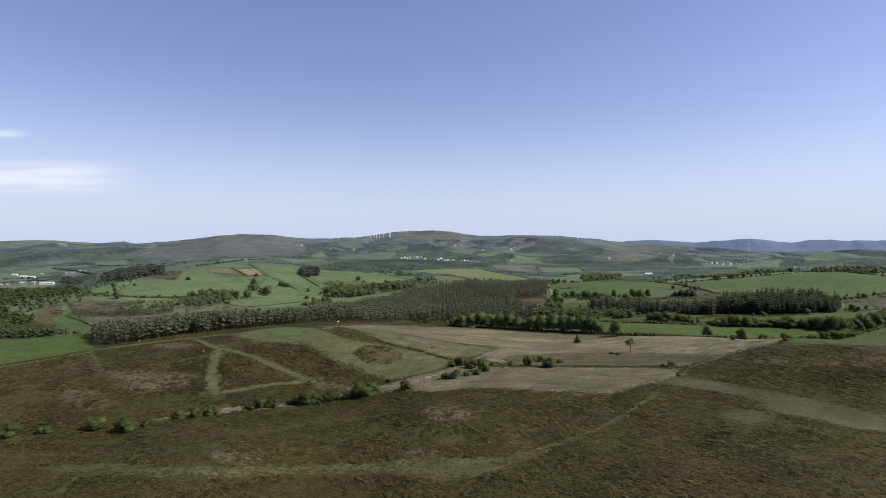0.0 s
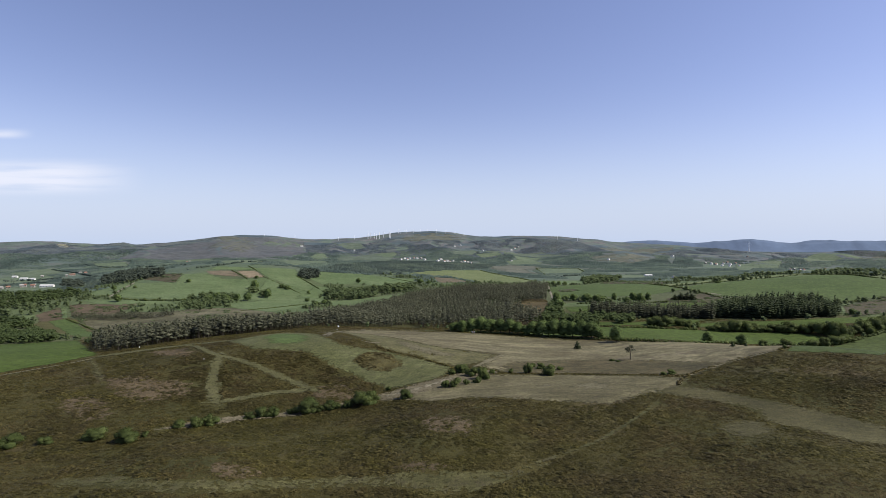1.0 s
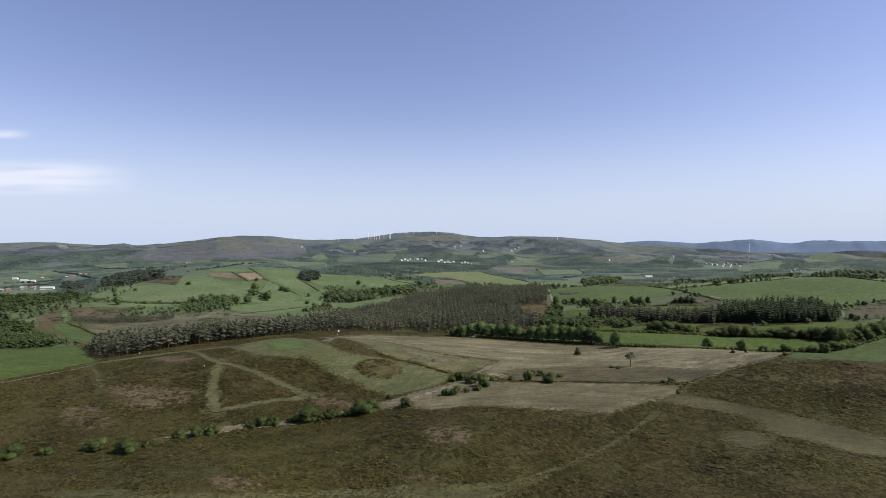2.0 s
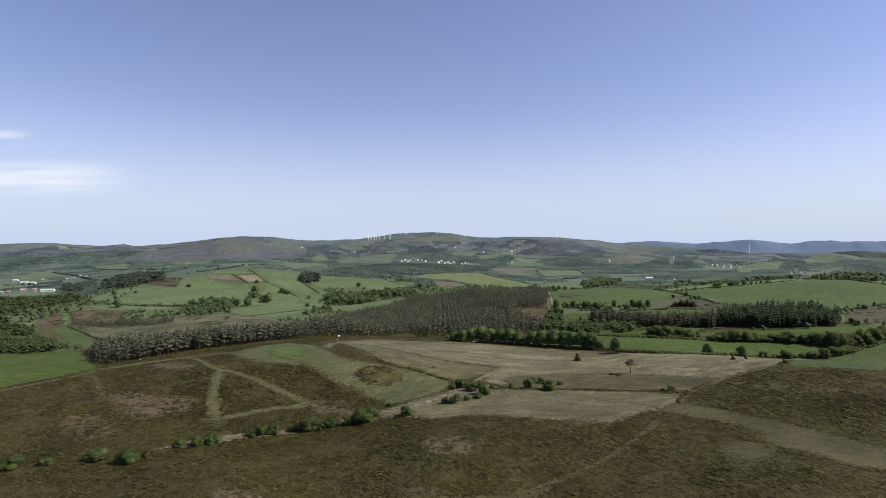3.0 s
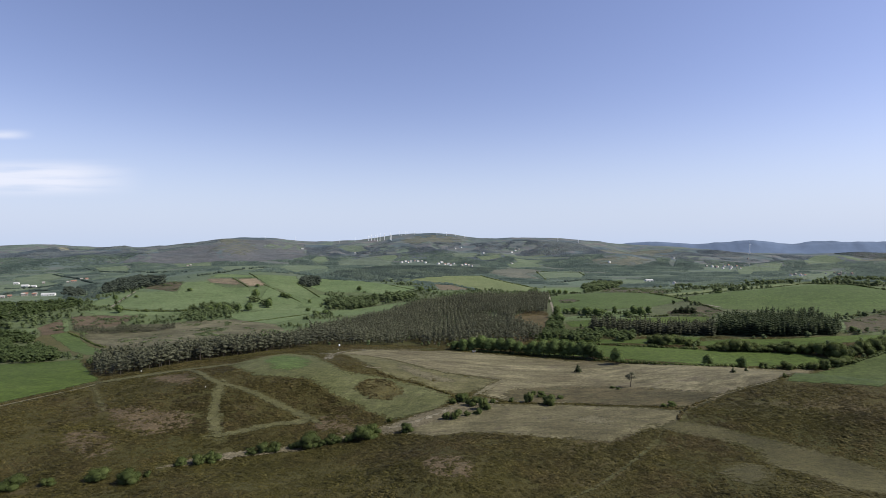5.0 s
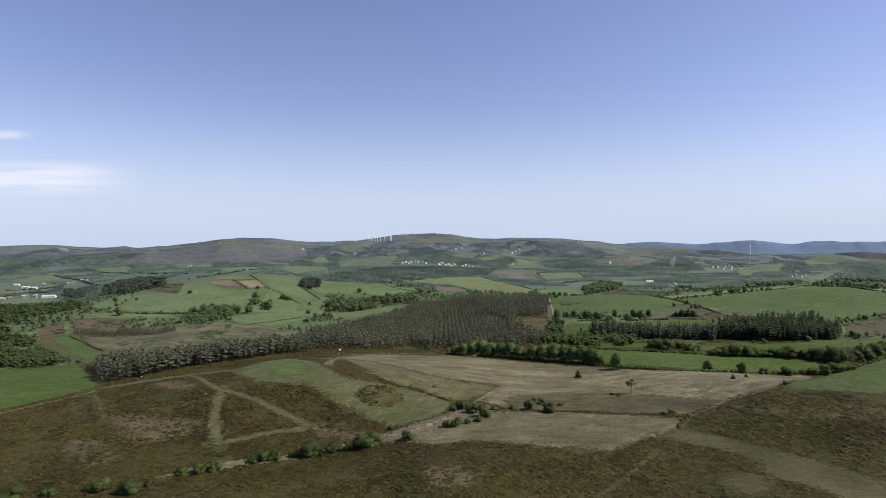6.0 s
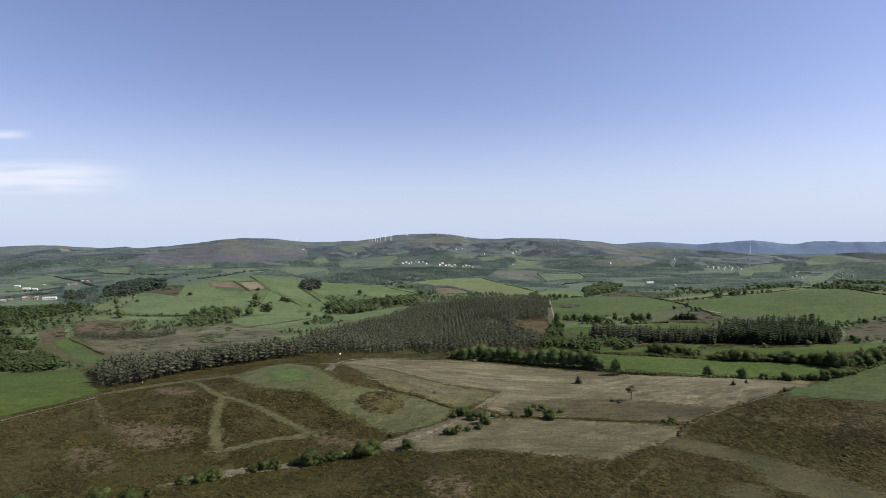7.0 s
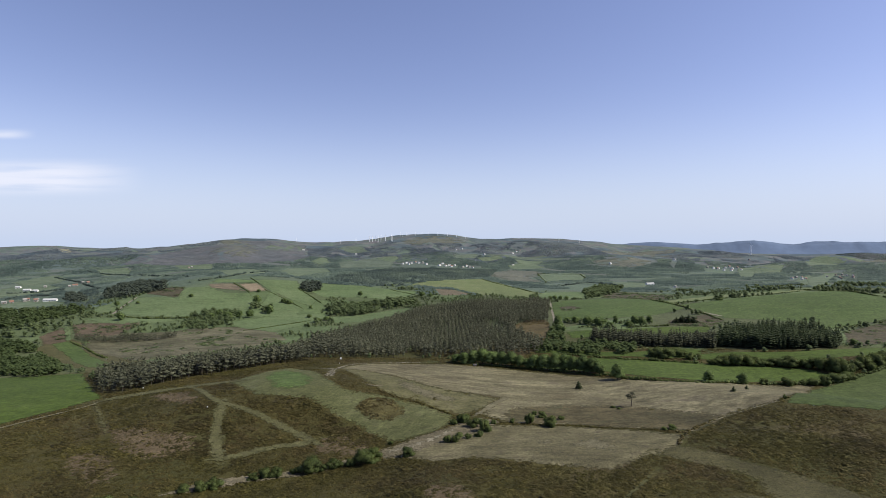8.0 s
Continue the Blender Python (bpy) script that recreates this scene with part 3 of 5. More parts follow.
field("pasture", "olive-green pasture band on a low hill", MAT["grass_pale"], 1,
      [(324, 882), (444, 935), (533, 899), (594, 940), (579, 889), (508, 872), (413, 869), (330, 830)])
field("pasture", "green pasture with a brown rough patch in it", MAT["grass_deep"], 1,
      [(174, 940), (205, 974), (303, 983), (342, 883), (324, 770), (260, 708), (178, 686), (135, 686), (145, 773)])
field("rough_ground", "brown rough patch inside a green pasture", MAT["scrub"], 2,
      [(168, 852), (192, 872), (196, 825), (173, 786), (161, 794)])
field("pasture", "narrow bright green pasture between hedges and woods", MAT["grass_strip"], 1,
      [(128, 609), (167, 618), (253, 622), (283, 613), (270, 586), (237, 582), (167, 575), (126, 571)])
field("pasture", "bright green pasture strip behind a line of willows", MAT["grass_strip"], 1,
      [(206, 487), (243, 490), (285, 473), (363, 473), (404, 482), (369, 440), (344, 448), (290, 445), (265, 440), (234, 465), (206, 462)])
field("pasture", "narrow green pasture below willow scrub", MAT["grass_strip"], 1,
      [(84, 526), (112, 512), (135, 505), (159, 501), (187, 509), (211, 513), (228, 511), (210, 472), (182, 472), (157, 481), (130, 486), (104, 495), (79, 509)])
field("pasture", "long green pasture strip between two hedgerows", MAT["grass_strip"], 1,
      [(65, 491), (102, 481), (129, 479), (167, 465), (224, 442), (266, 428), (278, 407), (265, 391), (236, 397), (174, 381), (143, 398), (117, 430), (64, 452)])
field("pasture", "dark green pasture beside the heath", MAT["grass_dull"], 1,
      [(171, 290), (239, 377), (273, 395), (321, 418), (373, 445), (282, 336), (209, 273), (190, 279)])
field("rough_ground", "brown rough slope beside a green pasture", MAT["scrub"], 1,
      [(385, 556), (469, 611), (504, 601), (409, 488), (377, 492), (332, 474)])
field("rough_ground", "brown bracken and scrub between pastures", MAT["scrub"], 1,
      [(256, 662), (320, 702), (316, 649), (285, 612), (245, 632)])
field("pasture", "small green pasture on a rise among hedges", MAT["grass_far"], 1,
      [(359, 2288), (550, 2340), (503, 2044), (370, 1842), (299, 1698)])
field("pasture", "pale green pasture strip far down the valley", MAT["grass_far"], 1,
      [(512, 1770), (593, 1659), (498, 1433), (406, 1403)])
field("pasture", "green pasture strip behind a row of bushes", MAT["grass_mid"], 1,
      [(193, 1193), (308, 1257), (250, 1001), (196, 1001), (169, 1046)])
field("rough_ground", "brown scrub strip between pastures", MAT["scrub"], 1,
      [(378, 1306), (405, 996), (341, 904), (272, 1011)])
field("pasture", "small far green pasture below a white village", MAT["grass_far"], 1,
      [(1316, 2610), (1551, 2830), (1591, 2709), (1432, 2458), (1204, 2299)])
field("pasture", "far green pasture among dark woods", MAT["grass_far"], 1,
      [(791, 1313), (1498, 2372), (698, 1033), (598, 932)])
field("pasture", "far pale green pasture on a hillside", MAT["grass_far"], 1,
      [(2017, 3220), (2302, 3337), (2293, 3145), (2009, 2871), (1922, 2998)])
field("pasture", "far green pasture near scattered houses", MAT["grass_far"], 1,
      [(180, 3335), (386, 3430), (457, 3330), (207, 3258)])
field("pasture", "far green pasture in dark woodland", MAT["grass_far"], 1,
      [(313, 2901), (469, 3092), (495, 2809), (320, 2616)])
field("pasture", "green pasture behind a low ridge", MAT["grass_far"], 1,
      [(-438, 1517), (-629, 2856), (-311, 1588), (-343, 1321)])
field("pasture", "green pasture on the valley side", MAT["grass_far"], 1,
      [(-636, 1584), (-566, 1673), (-424, 1396), (-482, 1277)])
field("pasture", "thin bright pasture on the valley side", MAT["grass_far"], 1,
      [(-1301, 2739), (-1096, 2728), (-718, 1766), (-1235, 2655)])
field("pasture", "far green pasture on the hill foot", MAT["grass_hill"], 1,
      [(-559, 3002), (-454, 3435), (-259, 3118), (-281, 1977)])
field("pasture", "thin green pasture beside dark woods", MAT["grass_far"], 1,
      [(-1439, 2380), (-1397, 2569), (-1104, 2015), (-1224, 2064)])
field("pasture", "green pasture above a farm", MAT["grass_far"], 1,
      [(-1340, 1886), (-1513, 2253), (-1233, 1898), (-1104, 1597)])
field("hay_patch", "pale straw-coloured hay patch on a hill", MAT["straw_far"], 1,
      [(-2362, 3460), (-2336, 3507), (-2061, 3203), (-2073, 3126)])
field("pasture", "far pale green close among woods", MAT["grass_hill"], 2,
      [(166, 3405), (595, 3473), (785, 3028), (565, 3302)])
field("pasture", "far green pasture beyond dark hedges", MAT["grass_far"], 2,
      [(363, 2145), (510, 2425), (561, 2285), (452, 1885), (324, 1839)])
field("pasture", "small green close below the hill", MAT["grass_far"], 2,
      [(-700, 3013), (-704, 3340), (-580, 3003), (-618, 2828)])
field("pasture", "far green close beside woods", MAT["grass_far"], 2,
      [(-454, 3485), (-320, 3436), (-259, 3306), (-282, 3031), (-413, 3367)])
field("pasture", "far green close above a village", MAT["grass_hill"], 2,
      [(42, 3330), (228, 3477), (171, 3302), (61, 3159)])
field("pasture", "far green close behind a village", MAT["grass_far"], 2,
      [(382, 3253), (569, 3287), (483, 2994), (376, 2953)])
field("pasture", "green close below a white village", MAT["grass_far"], 2,
      [(1360, 2688), (1490, 2763), (971, 1813), (992, 1945)])
field("pasture", "pale green close among dark woods", MAT["grass_far"], 2,
      [(1465, 2697), (1641, 2781), (1411, 2423), (1295, 2362)])
field("pasture", "green close beside a red-roofed hamlet", MAT["grass_far"], 2,
      [(924, 1478), (1569, 2393), (1604, 2358), (712, 1075), (703, 1117)])
field("pasture", "green hillside close below dark woods", MAT["grass_far"], 2,
      [(1927, 3142), (2235, 3436), (2285, 3304), (1842, 2701), (1633, 2587)])
field("pasture", "far green strip below the hills", MAT["grass_far"], 2,
      [(-1525, 2508), (-1428, 2602), (-1297, 2392), (-1411, 2359)])
field("pasture", "green close above white farm sheds", MAT["grass_far"], 2,
      [(-1347, 1777), (-1466, 2062), (-1512, 2251), (-1194, 1809), (-1175, 1608)])
field("pasture", "green closes high on the hill", MAT["grass_hill"], 2,
      [(-1127, 3508), (-1099, 3938), (-923, 3876), (-918, 3535), (-1043, 3433)])
field("pasture", "small green close on the hill flank", MAT["grass_hill"], 2,
      [(-774, 3951), (-556, 3915), (-462, 3625), (-664, 3663)])
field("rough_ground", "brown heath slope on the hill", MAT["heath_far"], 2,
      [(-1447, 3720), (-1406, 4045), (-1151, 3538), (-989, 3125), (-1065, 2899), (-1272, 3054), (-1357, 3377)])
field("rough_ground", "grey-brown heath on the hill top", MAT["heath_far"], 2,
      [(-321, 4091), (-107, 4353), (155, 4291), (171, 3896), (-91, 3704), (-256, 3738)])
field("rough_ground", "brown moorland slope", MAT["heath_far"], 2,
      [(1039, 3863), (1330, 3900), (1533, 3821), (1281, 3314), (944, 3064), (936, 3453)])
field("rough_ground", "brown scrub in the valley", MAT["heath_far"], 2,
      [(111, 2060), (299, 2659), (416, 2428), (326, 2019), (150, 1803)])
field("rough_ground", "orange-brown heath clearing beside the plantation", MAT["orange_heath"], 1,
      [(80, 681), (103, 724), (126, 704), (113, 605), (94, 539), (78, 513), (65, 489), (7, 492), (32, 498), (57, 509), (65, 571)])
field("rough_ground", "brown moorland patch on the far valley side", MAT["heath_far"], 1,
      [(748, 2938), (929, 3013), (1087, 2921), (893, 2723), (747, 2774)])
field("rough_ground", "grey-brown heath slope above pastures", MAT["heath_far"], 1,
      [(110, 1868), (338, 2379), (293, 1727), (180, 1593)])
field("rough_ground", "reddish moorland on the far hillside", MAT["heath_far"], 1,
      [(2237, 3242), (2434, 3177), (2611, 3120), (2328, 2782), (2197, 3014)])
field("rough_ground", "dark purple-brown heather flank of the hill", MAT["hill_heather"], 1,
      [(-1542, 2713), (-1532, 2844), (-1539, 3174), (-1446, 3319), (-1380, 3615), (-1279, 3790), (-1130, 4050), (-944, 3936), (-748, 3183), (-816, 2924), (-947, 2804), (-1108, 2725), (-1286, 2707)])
field("pasture", "dark green pasture sloping beside the heath", MAT["grass_strip"], 1,
      [(-432, 465), (-391, 471), (-363, 471), (-339, 469), (-316, 469), (-297, 469), (-255, 412), (-231, 379), (-213, 359), (-219, 350), (-225, 334), (-232, 320), (-237, 307), (-242, 291), (-253, 272)])
field("mown_meadow", "short green meadow curving round heath islands", MAT["meadow"], 1,
      [(-143, 376), (-137, 394), (-130, 419), (-117, 433), (-90, 404), (-75, 368), (-69, 360), (-62, 349), (-54, 345), (-46, 344), (-37, 342), (-28, 339), (-11, 331), (6, 315), (3, 303), (-4, 294), (-13, 288), (-21, 284), (-29, 285), (-35, 293), (-40, 297), (-50, 308), (-60, 314), (-72, 326), (-82, 333), (-94, 334), (-110, 335), (-123, 350)])
field("fresh_grass", "bright green grass patch in the meadow", MAT["grass_patch"], 2,
      [(-121, 385), (-123, 412), (-116, 420), (-101, 403), (-86, 374), (-83, 355), (-88, 347), (-97, 345), (-106, 350)])
field("heath_island", "round island of dark heather inside the meadow", MAT["heath_soil"], 2,
      [(-51, 325), (-49, 331), (-45, 336), (-38, 339), (-31, 337), (-26, 331), (-22, 325), (-23, 318), (-26, 313), (-31, 311), (-37, 312), (-43, 315), (-48, 320)])
field("dry_meadow", "wide straw-coloured dry meadow with mowing lines", MAT["straw"], 1,
      [(-76, 378), (-80, 426), (-65, 455), (-39, 465), (2, 470), (29, 460), (71, 437), (108, 414), (140, 388), (174, 380), (219, 386), (252, 390), (182, 301), (163, 293), (146, 289), (128, 279), (115, 268), (100, 277), (63, 296), (36, 303), (20, 318), (25, 331), (33, 350), (21, 355), (5, 360), (-13, 373), (-33, 395), (-59, 417), (-76, 421)])
field("rough_meadow", "dull olive rough grass between the meadows", MAT["rough_grass"], 1,
      [(-76, 421), (-59, 417), (-33, 395), (-13, 373), (5, 360), (21, 355), (33, 350), (25, 331), (14, 320), (7, 317), (-8, 329), (-29, 341), (-39, 349), (-52, 368)])
field("rough_meadow", "olive and brown rough grass below the dry meadow", MAT["rough_brown"], 2,
      [(39, 331), (71, 337), (101, 327), (120, 310), (137, 294), (141, 285), (116, 266), (100, 278), (63, 298), (36, 304), (29, 316)])
field("dry_meadow", "pale dry grass in the valley bottom", MAT["straw_pale"], 1,
      [(-22, 265), (-7, 280), (4, 293), (20, 301), (36, 300), (62, 294), (99, 275), (113, 264), (106, 253), (91, 245), (80, 238), (69, 230), (58, 231), (50, 235), (27, 245), (9, 252), (-6, 252)])
field("stream_flat", "pale earthy flat along the stream bed", MAT["sand_dull"], 2,
      [(-35, 274), (-24, 280), (-8, 293), (5, 302), (20, 314), (30, 305), (14, 287), (0, 276), (-14, 267), (-26, 262)])
field("dry_grass", "pale straw patch of flattened grass", MAT["straw_tuft"], 2,
      [(57, 261), (62, 268), (68, 270), (73, 267), (77, 255), (73, 250), (64, 254)])
field("grass_strip", "dull green grass strip running through the heath", MAT["strip_dull"], 1,
      [(79, 240), (90, 251), (99, 254), (105, 253), (113, 246), (121, 238), (129, 231), (135, 224), (142, 216), (147, 208), (151, 200), (154, 192), (139, 173), (126, 179), (123, 193), (116, 201), (116, 210), (119, 218), (113, 226), (102, 234), (94, 241), (87, 243)])
field("grass_strip", "thin grass among heather clumps", MAT["strip_dull"], 1,
      [(95, 200), (107, 207), (114, 204), (110, 191), (101, 184), (96, 190)])
field("dry_grass", "small pale straw patch of flattened grass", MAT["straw_tuft"], 2,
      [(43, 269), (47, 272), (51, 271), (50, 264), (44, 264)])

field("dry_grass", "pale straw tussocks in the olive rough grass", MAT["straw_tuft"], 2,
      [(-31, 382), (-24, 377), (-15, 366), (-6, 355), (4, 348), (8, 342), (3, 338), (-6, 339), (-15, 345), (-24, 354), (-30, 366)])
track("grass_track", "pale mown firebreak track through the heath", MAT["track"], 13,
      [(-221, 343), (-214, 351), (-205, 357), (-192, 365), (-176, 368), (-159, 372), (-143, 379), (-124, 378)])
track("grass_track", "pale mown track running down through heath", MAT["track"], 8,
      [(-129, 335), (-126, 323), (-123, 313), (-122, 305), (-119, 296), (-114, 286), (-111, 276), (-106, 268), (-100, 261)])
track("grass_track", "pale mown track slanting through the heath", MAT["track"], 6,
      [(-170, 376), (-152, 356), (-139, 337), (-130, 327), (-122, 323), (-108, 317), (-96, 309), (-85, 302), (-74, 295), (-65, 288), (-58, 282)])
track("grass_track", "pale mown track along the foot of the heath", MAT["track"], 7,
      [(-114, 267), (-108, 268), (-102, 269), (-97, 274), (-90, 281), (-83, 284), (-74, 285), (-66, 289), (-62, 294)])
track("grass_track", "faint worn track on the heath", MAT["strip"], 6,
      [(-216, 351), (-195, 323), (-181, 303), (-171, 289)])
track("sandy_track", "bare sandy track across the dry meadow", MAT["sand"], 5.0,
      [(-74, 371), (-80, 420), (-75, 446), (-65, 457), (-39, 469), (-12, 476)])
track("sandy_track", "short bare sandy spur among heather", MAT["sand_dull"], 3.2,
      [(-53, 363), (-48, 357), (-43, 354), (-39, 357), (-37, 366)])
track("sandy_track", "worn sandy turning place at the track end", MAT["sand"], 7,
      [(-98, 428), (-89, 421), (-82, 426), (-79, 392), (-78, 371)])
track("dry_track", "pale trodden track in dry grass", MAT["straw_bright"], 5,
      [(41, 355), (32, 342), (22, 324), (14, 312)])
track("sandy_track", "pale sandy stream bed with dry grass", MAT["sand"], 6.5,
      [(8, 300), (-2, 287), (-13, 277), (-23, 272), (-33, 272)])
track("sandy_track", "pale earthy stream bed below the bushes", MAT["sand_dull"], 9,
      [(-34, 271), (-48, 264), (-64, 255), (-81, 252), (-93, 247), (-108, 239), (-117, 232)])
track("sandy_track", "worn faint track edging the heath", MAT["straw_bright"], 2.4,
      [(181, 300), (169, 295), (159, 292), (145, 287), (129, 280), (118, 272), (108, 262)])
track("dry_track", "thin pale worn strip along a pasture edge", MAT["straw_bright"], 2.0,
      [(-236, 291), (-234, 302), (-224, 323), (-211, 343), (-210, 354)])
track("farm_lane", "pale gravel farm lane between pastures", MAT["lane"], 5,
      [(-519, 896), (-547, 977), (-575, 1076)])
track("farm_lane", "pale lane beside the plantation", MAT["lane"], 3.5,
      [(182, 995), (154, 833), (134, 706), (127, 667)])
track("grass_track", "green grassy track over the bracken", MAT["grass_fresh"], 8,
      [(-524, 794), (-489, 745), (-459, 699)])
track("farm_lane", "thin pale road along a pasture", MAT["lane"], 6,
      [(325, 810), (322, 722), (327, 674)])
field("grass_strip", "dull grassy firebreak strip across the near heath", MAT["strip"], 1,
      [(-128, 180), (-118, 180), (-102, 178), (-83, 170), (-64, 169), (-52, 175), (-32, 179), (-15, 176), (-2, 174), (11, 173), (18, 172), (31, 178), (33, 175), (19, 165), (12, 162), (3, 161), (-7, 165), (-17, 169), (-28, 171), (-41, 170), (-50, 167), (-61, 162), (-77, 161), (-96, 167), (-116, 172)])
track("grass_track", "faint grassy track climbing the near heath", MAT["strip"], 3.5,
      [(19, 168), (31, 178), (43, 186), (57, 199), (67, 209), (80, 223), (87, 231)])


# ---- buildings ----
YARDS = []           # house yards and gardens, kept free of trees


def box(x0, x1, y0, y1, z0, z1):
    v = [(x, y, z) for z in (z0, z1) for y in (y0, y1) for x in (x0, x1)]
    f = [(0, 2, 3, 1), (4, 5, 7, 6), (0, 1, 5, 4), (2, 6, 7, 3), (0, 4, 6, 2), (1, 3, 7, 5)]
    return np.array(v, float), np.array(f)


def part(name, shape, material, parent, label=""):
    ob = new(name, mesh_of(name, *shape, [material]))
    ob.parent = parent
    if label:
        tagged(ob, label)
    return ob


def gable(w, d, h, rise):
    """Walls with two gables; quads, the gable's tip doubled."""
    a, b = w / 2, d / 2
    v = [(-a, -b, -2), (a, -b, -2), (a, b, -2), (-a, b, -2), (-a, -b, h), (a, -b, h), (a, b, h), (-a, b, h), (-a, 0, h + rise), (a, 0, h + rise)]
    f = [(0, 1, 5, 4), (2, 3, 7, 6), (1, 2, 6, 5), (3, 0, 4, 7)]
    t = [(5, 6, 9), (7, 4, 8)]
    tri = [(q[0], q[1], q[2]) for q in f] + [(q[0], q[2], q[3]) for q in f] + t
    return np.array(v, float), np.array(tri)


def roof_of(w, d, h, rise, over=.5, thick=.25):
    a, b = w / 2 + over, d / 2 + over
    low = h - over * rise / (d / 2)
    outer = [(-a, -b, low), (a, -b, low), (a, 0, h + rise), (-a, 0, h + rise), (a, b, low), (-a, b, low)]
    v = [(x, y, z + thick) for x, y, z in outer] + outer
    f = [(0, 1, 2, 3), (3, 2, 4, 5), (7, 6, 9, 8), (8, 9, 11, 10), (0, 6, 7, 1), (4, 10, 11, 5), (1, 7, 8, 2), (2, 8, 10, 4), (0, 3, 9, 6), (3, 5, 11, 9)]
    return np.array(v, float), np.array(f)


def house(name, label, x, y, w, d, h, turn, wall, roof, group, windows=3):
    ob = tagged(new(name), label, "house" if name == "house" else "farm building", group)
    rise = d * .28
    part("wall", gable(w, d, h, rise), MAT[wall], ob)
    part("roof", roof_of(w, d, h, rise), MAT[roof], ob)
    part("door", box(-.5, .5, -d / 2 - .06, -d / 2 + .04, 0, 2.1), MAT["door_wood"], ob)
    for k in range(windows):
        u = (k + .5) / windows * w - w / 2
        if abs(u) > .9:
            part("window", box(u - .5, u + .5, -d / 2 - .05, -d / 2 + .05, h * .42, h * .42 + 1.3), MAT["glass_dark"], ob)
    ob.matrix_basis = Matrix.Translation((x, y, float(land(x, y)))) @ Matrix.Rotation(turn, 4, "Z")
    # a yard and garden without trees
    r = math.hypot(x, y)
    ux, uy = x / r, y / r
    rnd = random.Random(int(x * 7 + y))
    g, deep = w * .5 + 10, .03 if "scattered" in group or "hut" in name or "shed" in name else .2
    near, far, side = -r * deep * rnd.uniform(.5, 1.1), 16, g * rnd.uniform(-.8, .8)
    YARDS.append([(x + ux * a + uy * b, y + uy * a - ux * b) for a, b in ((near, side), (near * .5, g), (far, g), (far, -g), (near * .6, -g))])


def village(label, group, spots, roof, seed, big=1.0, walls=("white_wall", "plaster", "white_wall")):
    rnd = random.Random(seed)
    for x, y, h, w in spots:
        w, h = max(5.0, min(12.0, w * .75 * big)) * rnd.uniform(.7, 1.35), max(3.0, min(5.5, h * .7)) * rnd.uniform(.75, 1.15)
        y += rnd.uniform(-.009, .009) * y
        house("house", label, x, y, w, rnd.uniform(7, 9) * big, h, rnd.uniform(.35, .95), rnd.choice(walls), roof if rnd.random() < .45 else "plaster", group)


village("white house with red tiled roof in a far village", "houses of the middle village", [
    (-214, 2956, 8.7, 14.5), (-199, 2989, 8.8, 11.7), (-182, 2956, 8.7, 11.6), (-170, 2988, 8.8, 14.6), (-152, 2986, 8.8, 14.6), (-133, 2955, 8.7, 11.6),
    (-113, 2958, 8.7, 14.5), (-92, 2935, 8.6, 14.4), (-26, 2919, 8.6, 14.3), (-11, 2945, 11.5, 17.3), (6, 2895, 11.3, 17.0), (23, 2919, 8.6, 14.3),
    (34, 2867, 8.4, 14.0), (51, 2914, 8.6, 11.4), (89, 2837, 8.3, 13.9), (107, 2862, 8.4, 14.0), (121, 2807, 8.2, 13.7), (137, 2806, 8.2, 11.0),
], "tiles", 3)
village("white house among trees in a far village", "houses of the hill village", [
    (1204, 2650, 7.8, 13.0), (1223, 2651, 7.8, 13.0), (1228, 2625, 7.7, 12.8), (1250, 2627, 7.7, 15.4), (1237, 2569, 7.5, 12.6), (1308, 2684, 10.5, 15.8),
    (1266, 2566, 7.5, 15.1), (1318, 2646, 7.8, 12.9), (1367, 2712, 10.6, 15.9), (1332, 2610, 7.7, 12.8), (1359, 2772, 8.1, 13.6), (1673, 3148, 12.3, 21.6),
    (1253, 3136, 12.3, 15.4), (570, 1417, 4.2, 8.3),
], "tiles", 4)
village("pale house with weathered red roof in the valley", "houses of the valley village", [
    (911, 1507, 4.4, 8.9), (1011, 1657, 4.9, 9.7), (889, 1443, 4.2, 8.5), (1014, 1631, 4.8, 9.6), (921, 1467, 4.3, 7.2), (1125, 1694, 5.0, 8.3),
    (1510, 2252, 6.6, 13.2), (1074, 1585, 4.7, 9.3), (1551, 2267, 8.9, 13.3), (973, 1408, 4.1, 8.3), (1545, 2213, 6.5, 13.0), (1144, 1623, 6.4, 11.1),
    (1577, 2216, 6.5, 10.8),
], "tiles", 5, .7)
village("white house on the far valley side", "scattered far houses", [
    (-552, 3592, 7.0, 10.6), (416, 3538, 6.9, 13.9), (443, 3558, 7.0, 13.9), (467, 3562, 7.0, 13.9), (345, 2937, 5.8, 14.4), (235, 3429, 6.7, 16.8),
    (809, 2820, 8.3, 11.0), (71, 3597, 7.0, 14.1), (109, 3597, 7.0, 10.6), (-1158, 2599, 5.1, 10.2), (-1148, 2633, 5.2, 10.3), (-920, 3760, 7.4, 18.4),
], "tiles", 6)
village("house with orange roof near a farm", "farm hamlet houses", [
    (-817, 1115, 7.7, 9.8), (-822, 1140, 6.7, 8.9), (-790, 1108, 5.4, 8.7), (-799, 1134, 5.6, 10.0), (-831, 1082, 5.3, 9.5), (-824, 1092, 4.3, 8.6),
    (-987, 1505, 5.9, 8.9), (-991, 1524, 6.0, 9.0), (-989, 1540, 6.0, 9.1), (-1014, 1604, 6.3, 9.4), (-1006, 1616, 4.8, 9.5), (-1060, 1539, 4.5, 9.1),
], "tiles", 7, .9, ("plaster",))
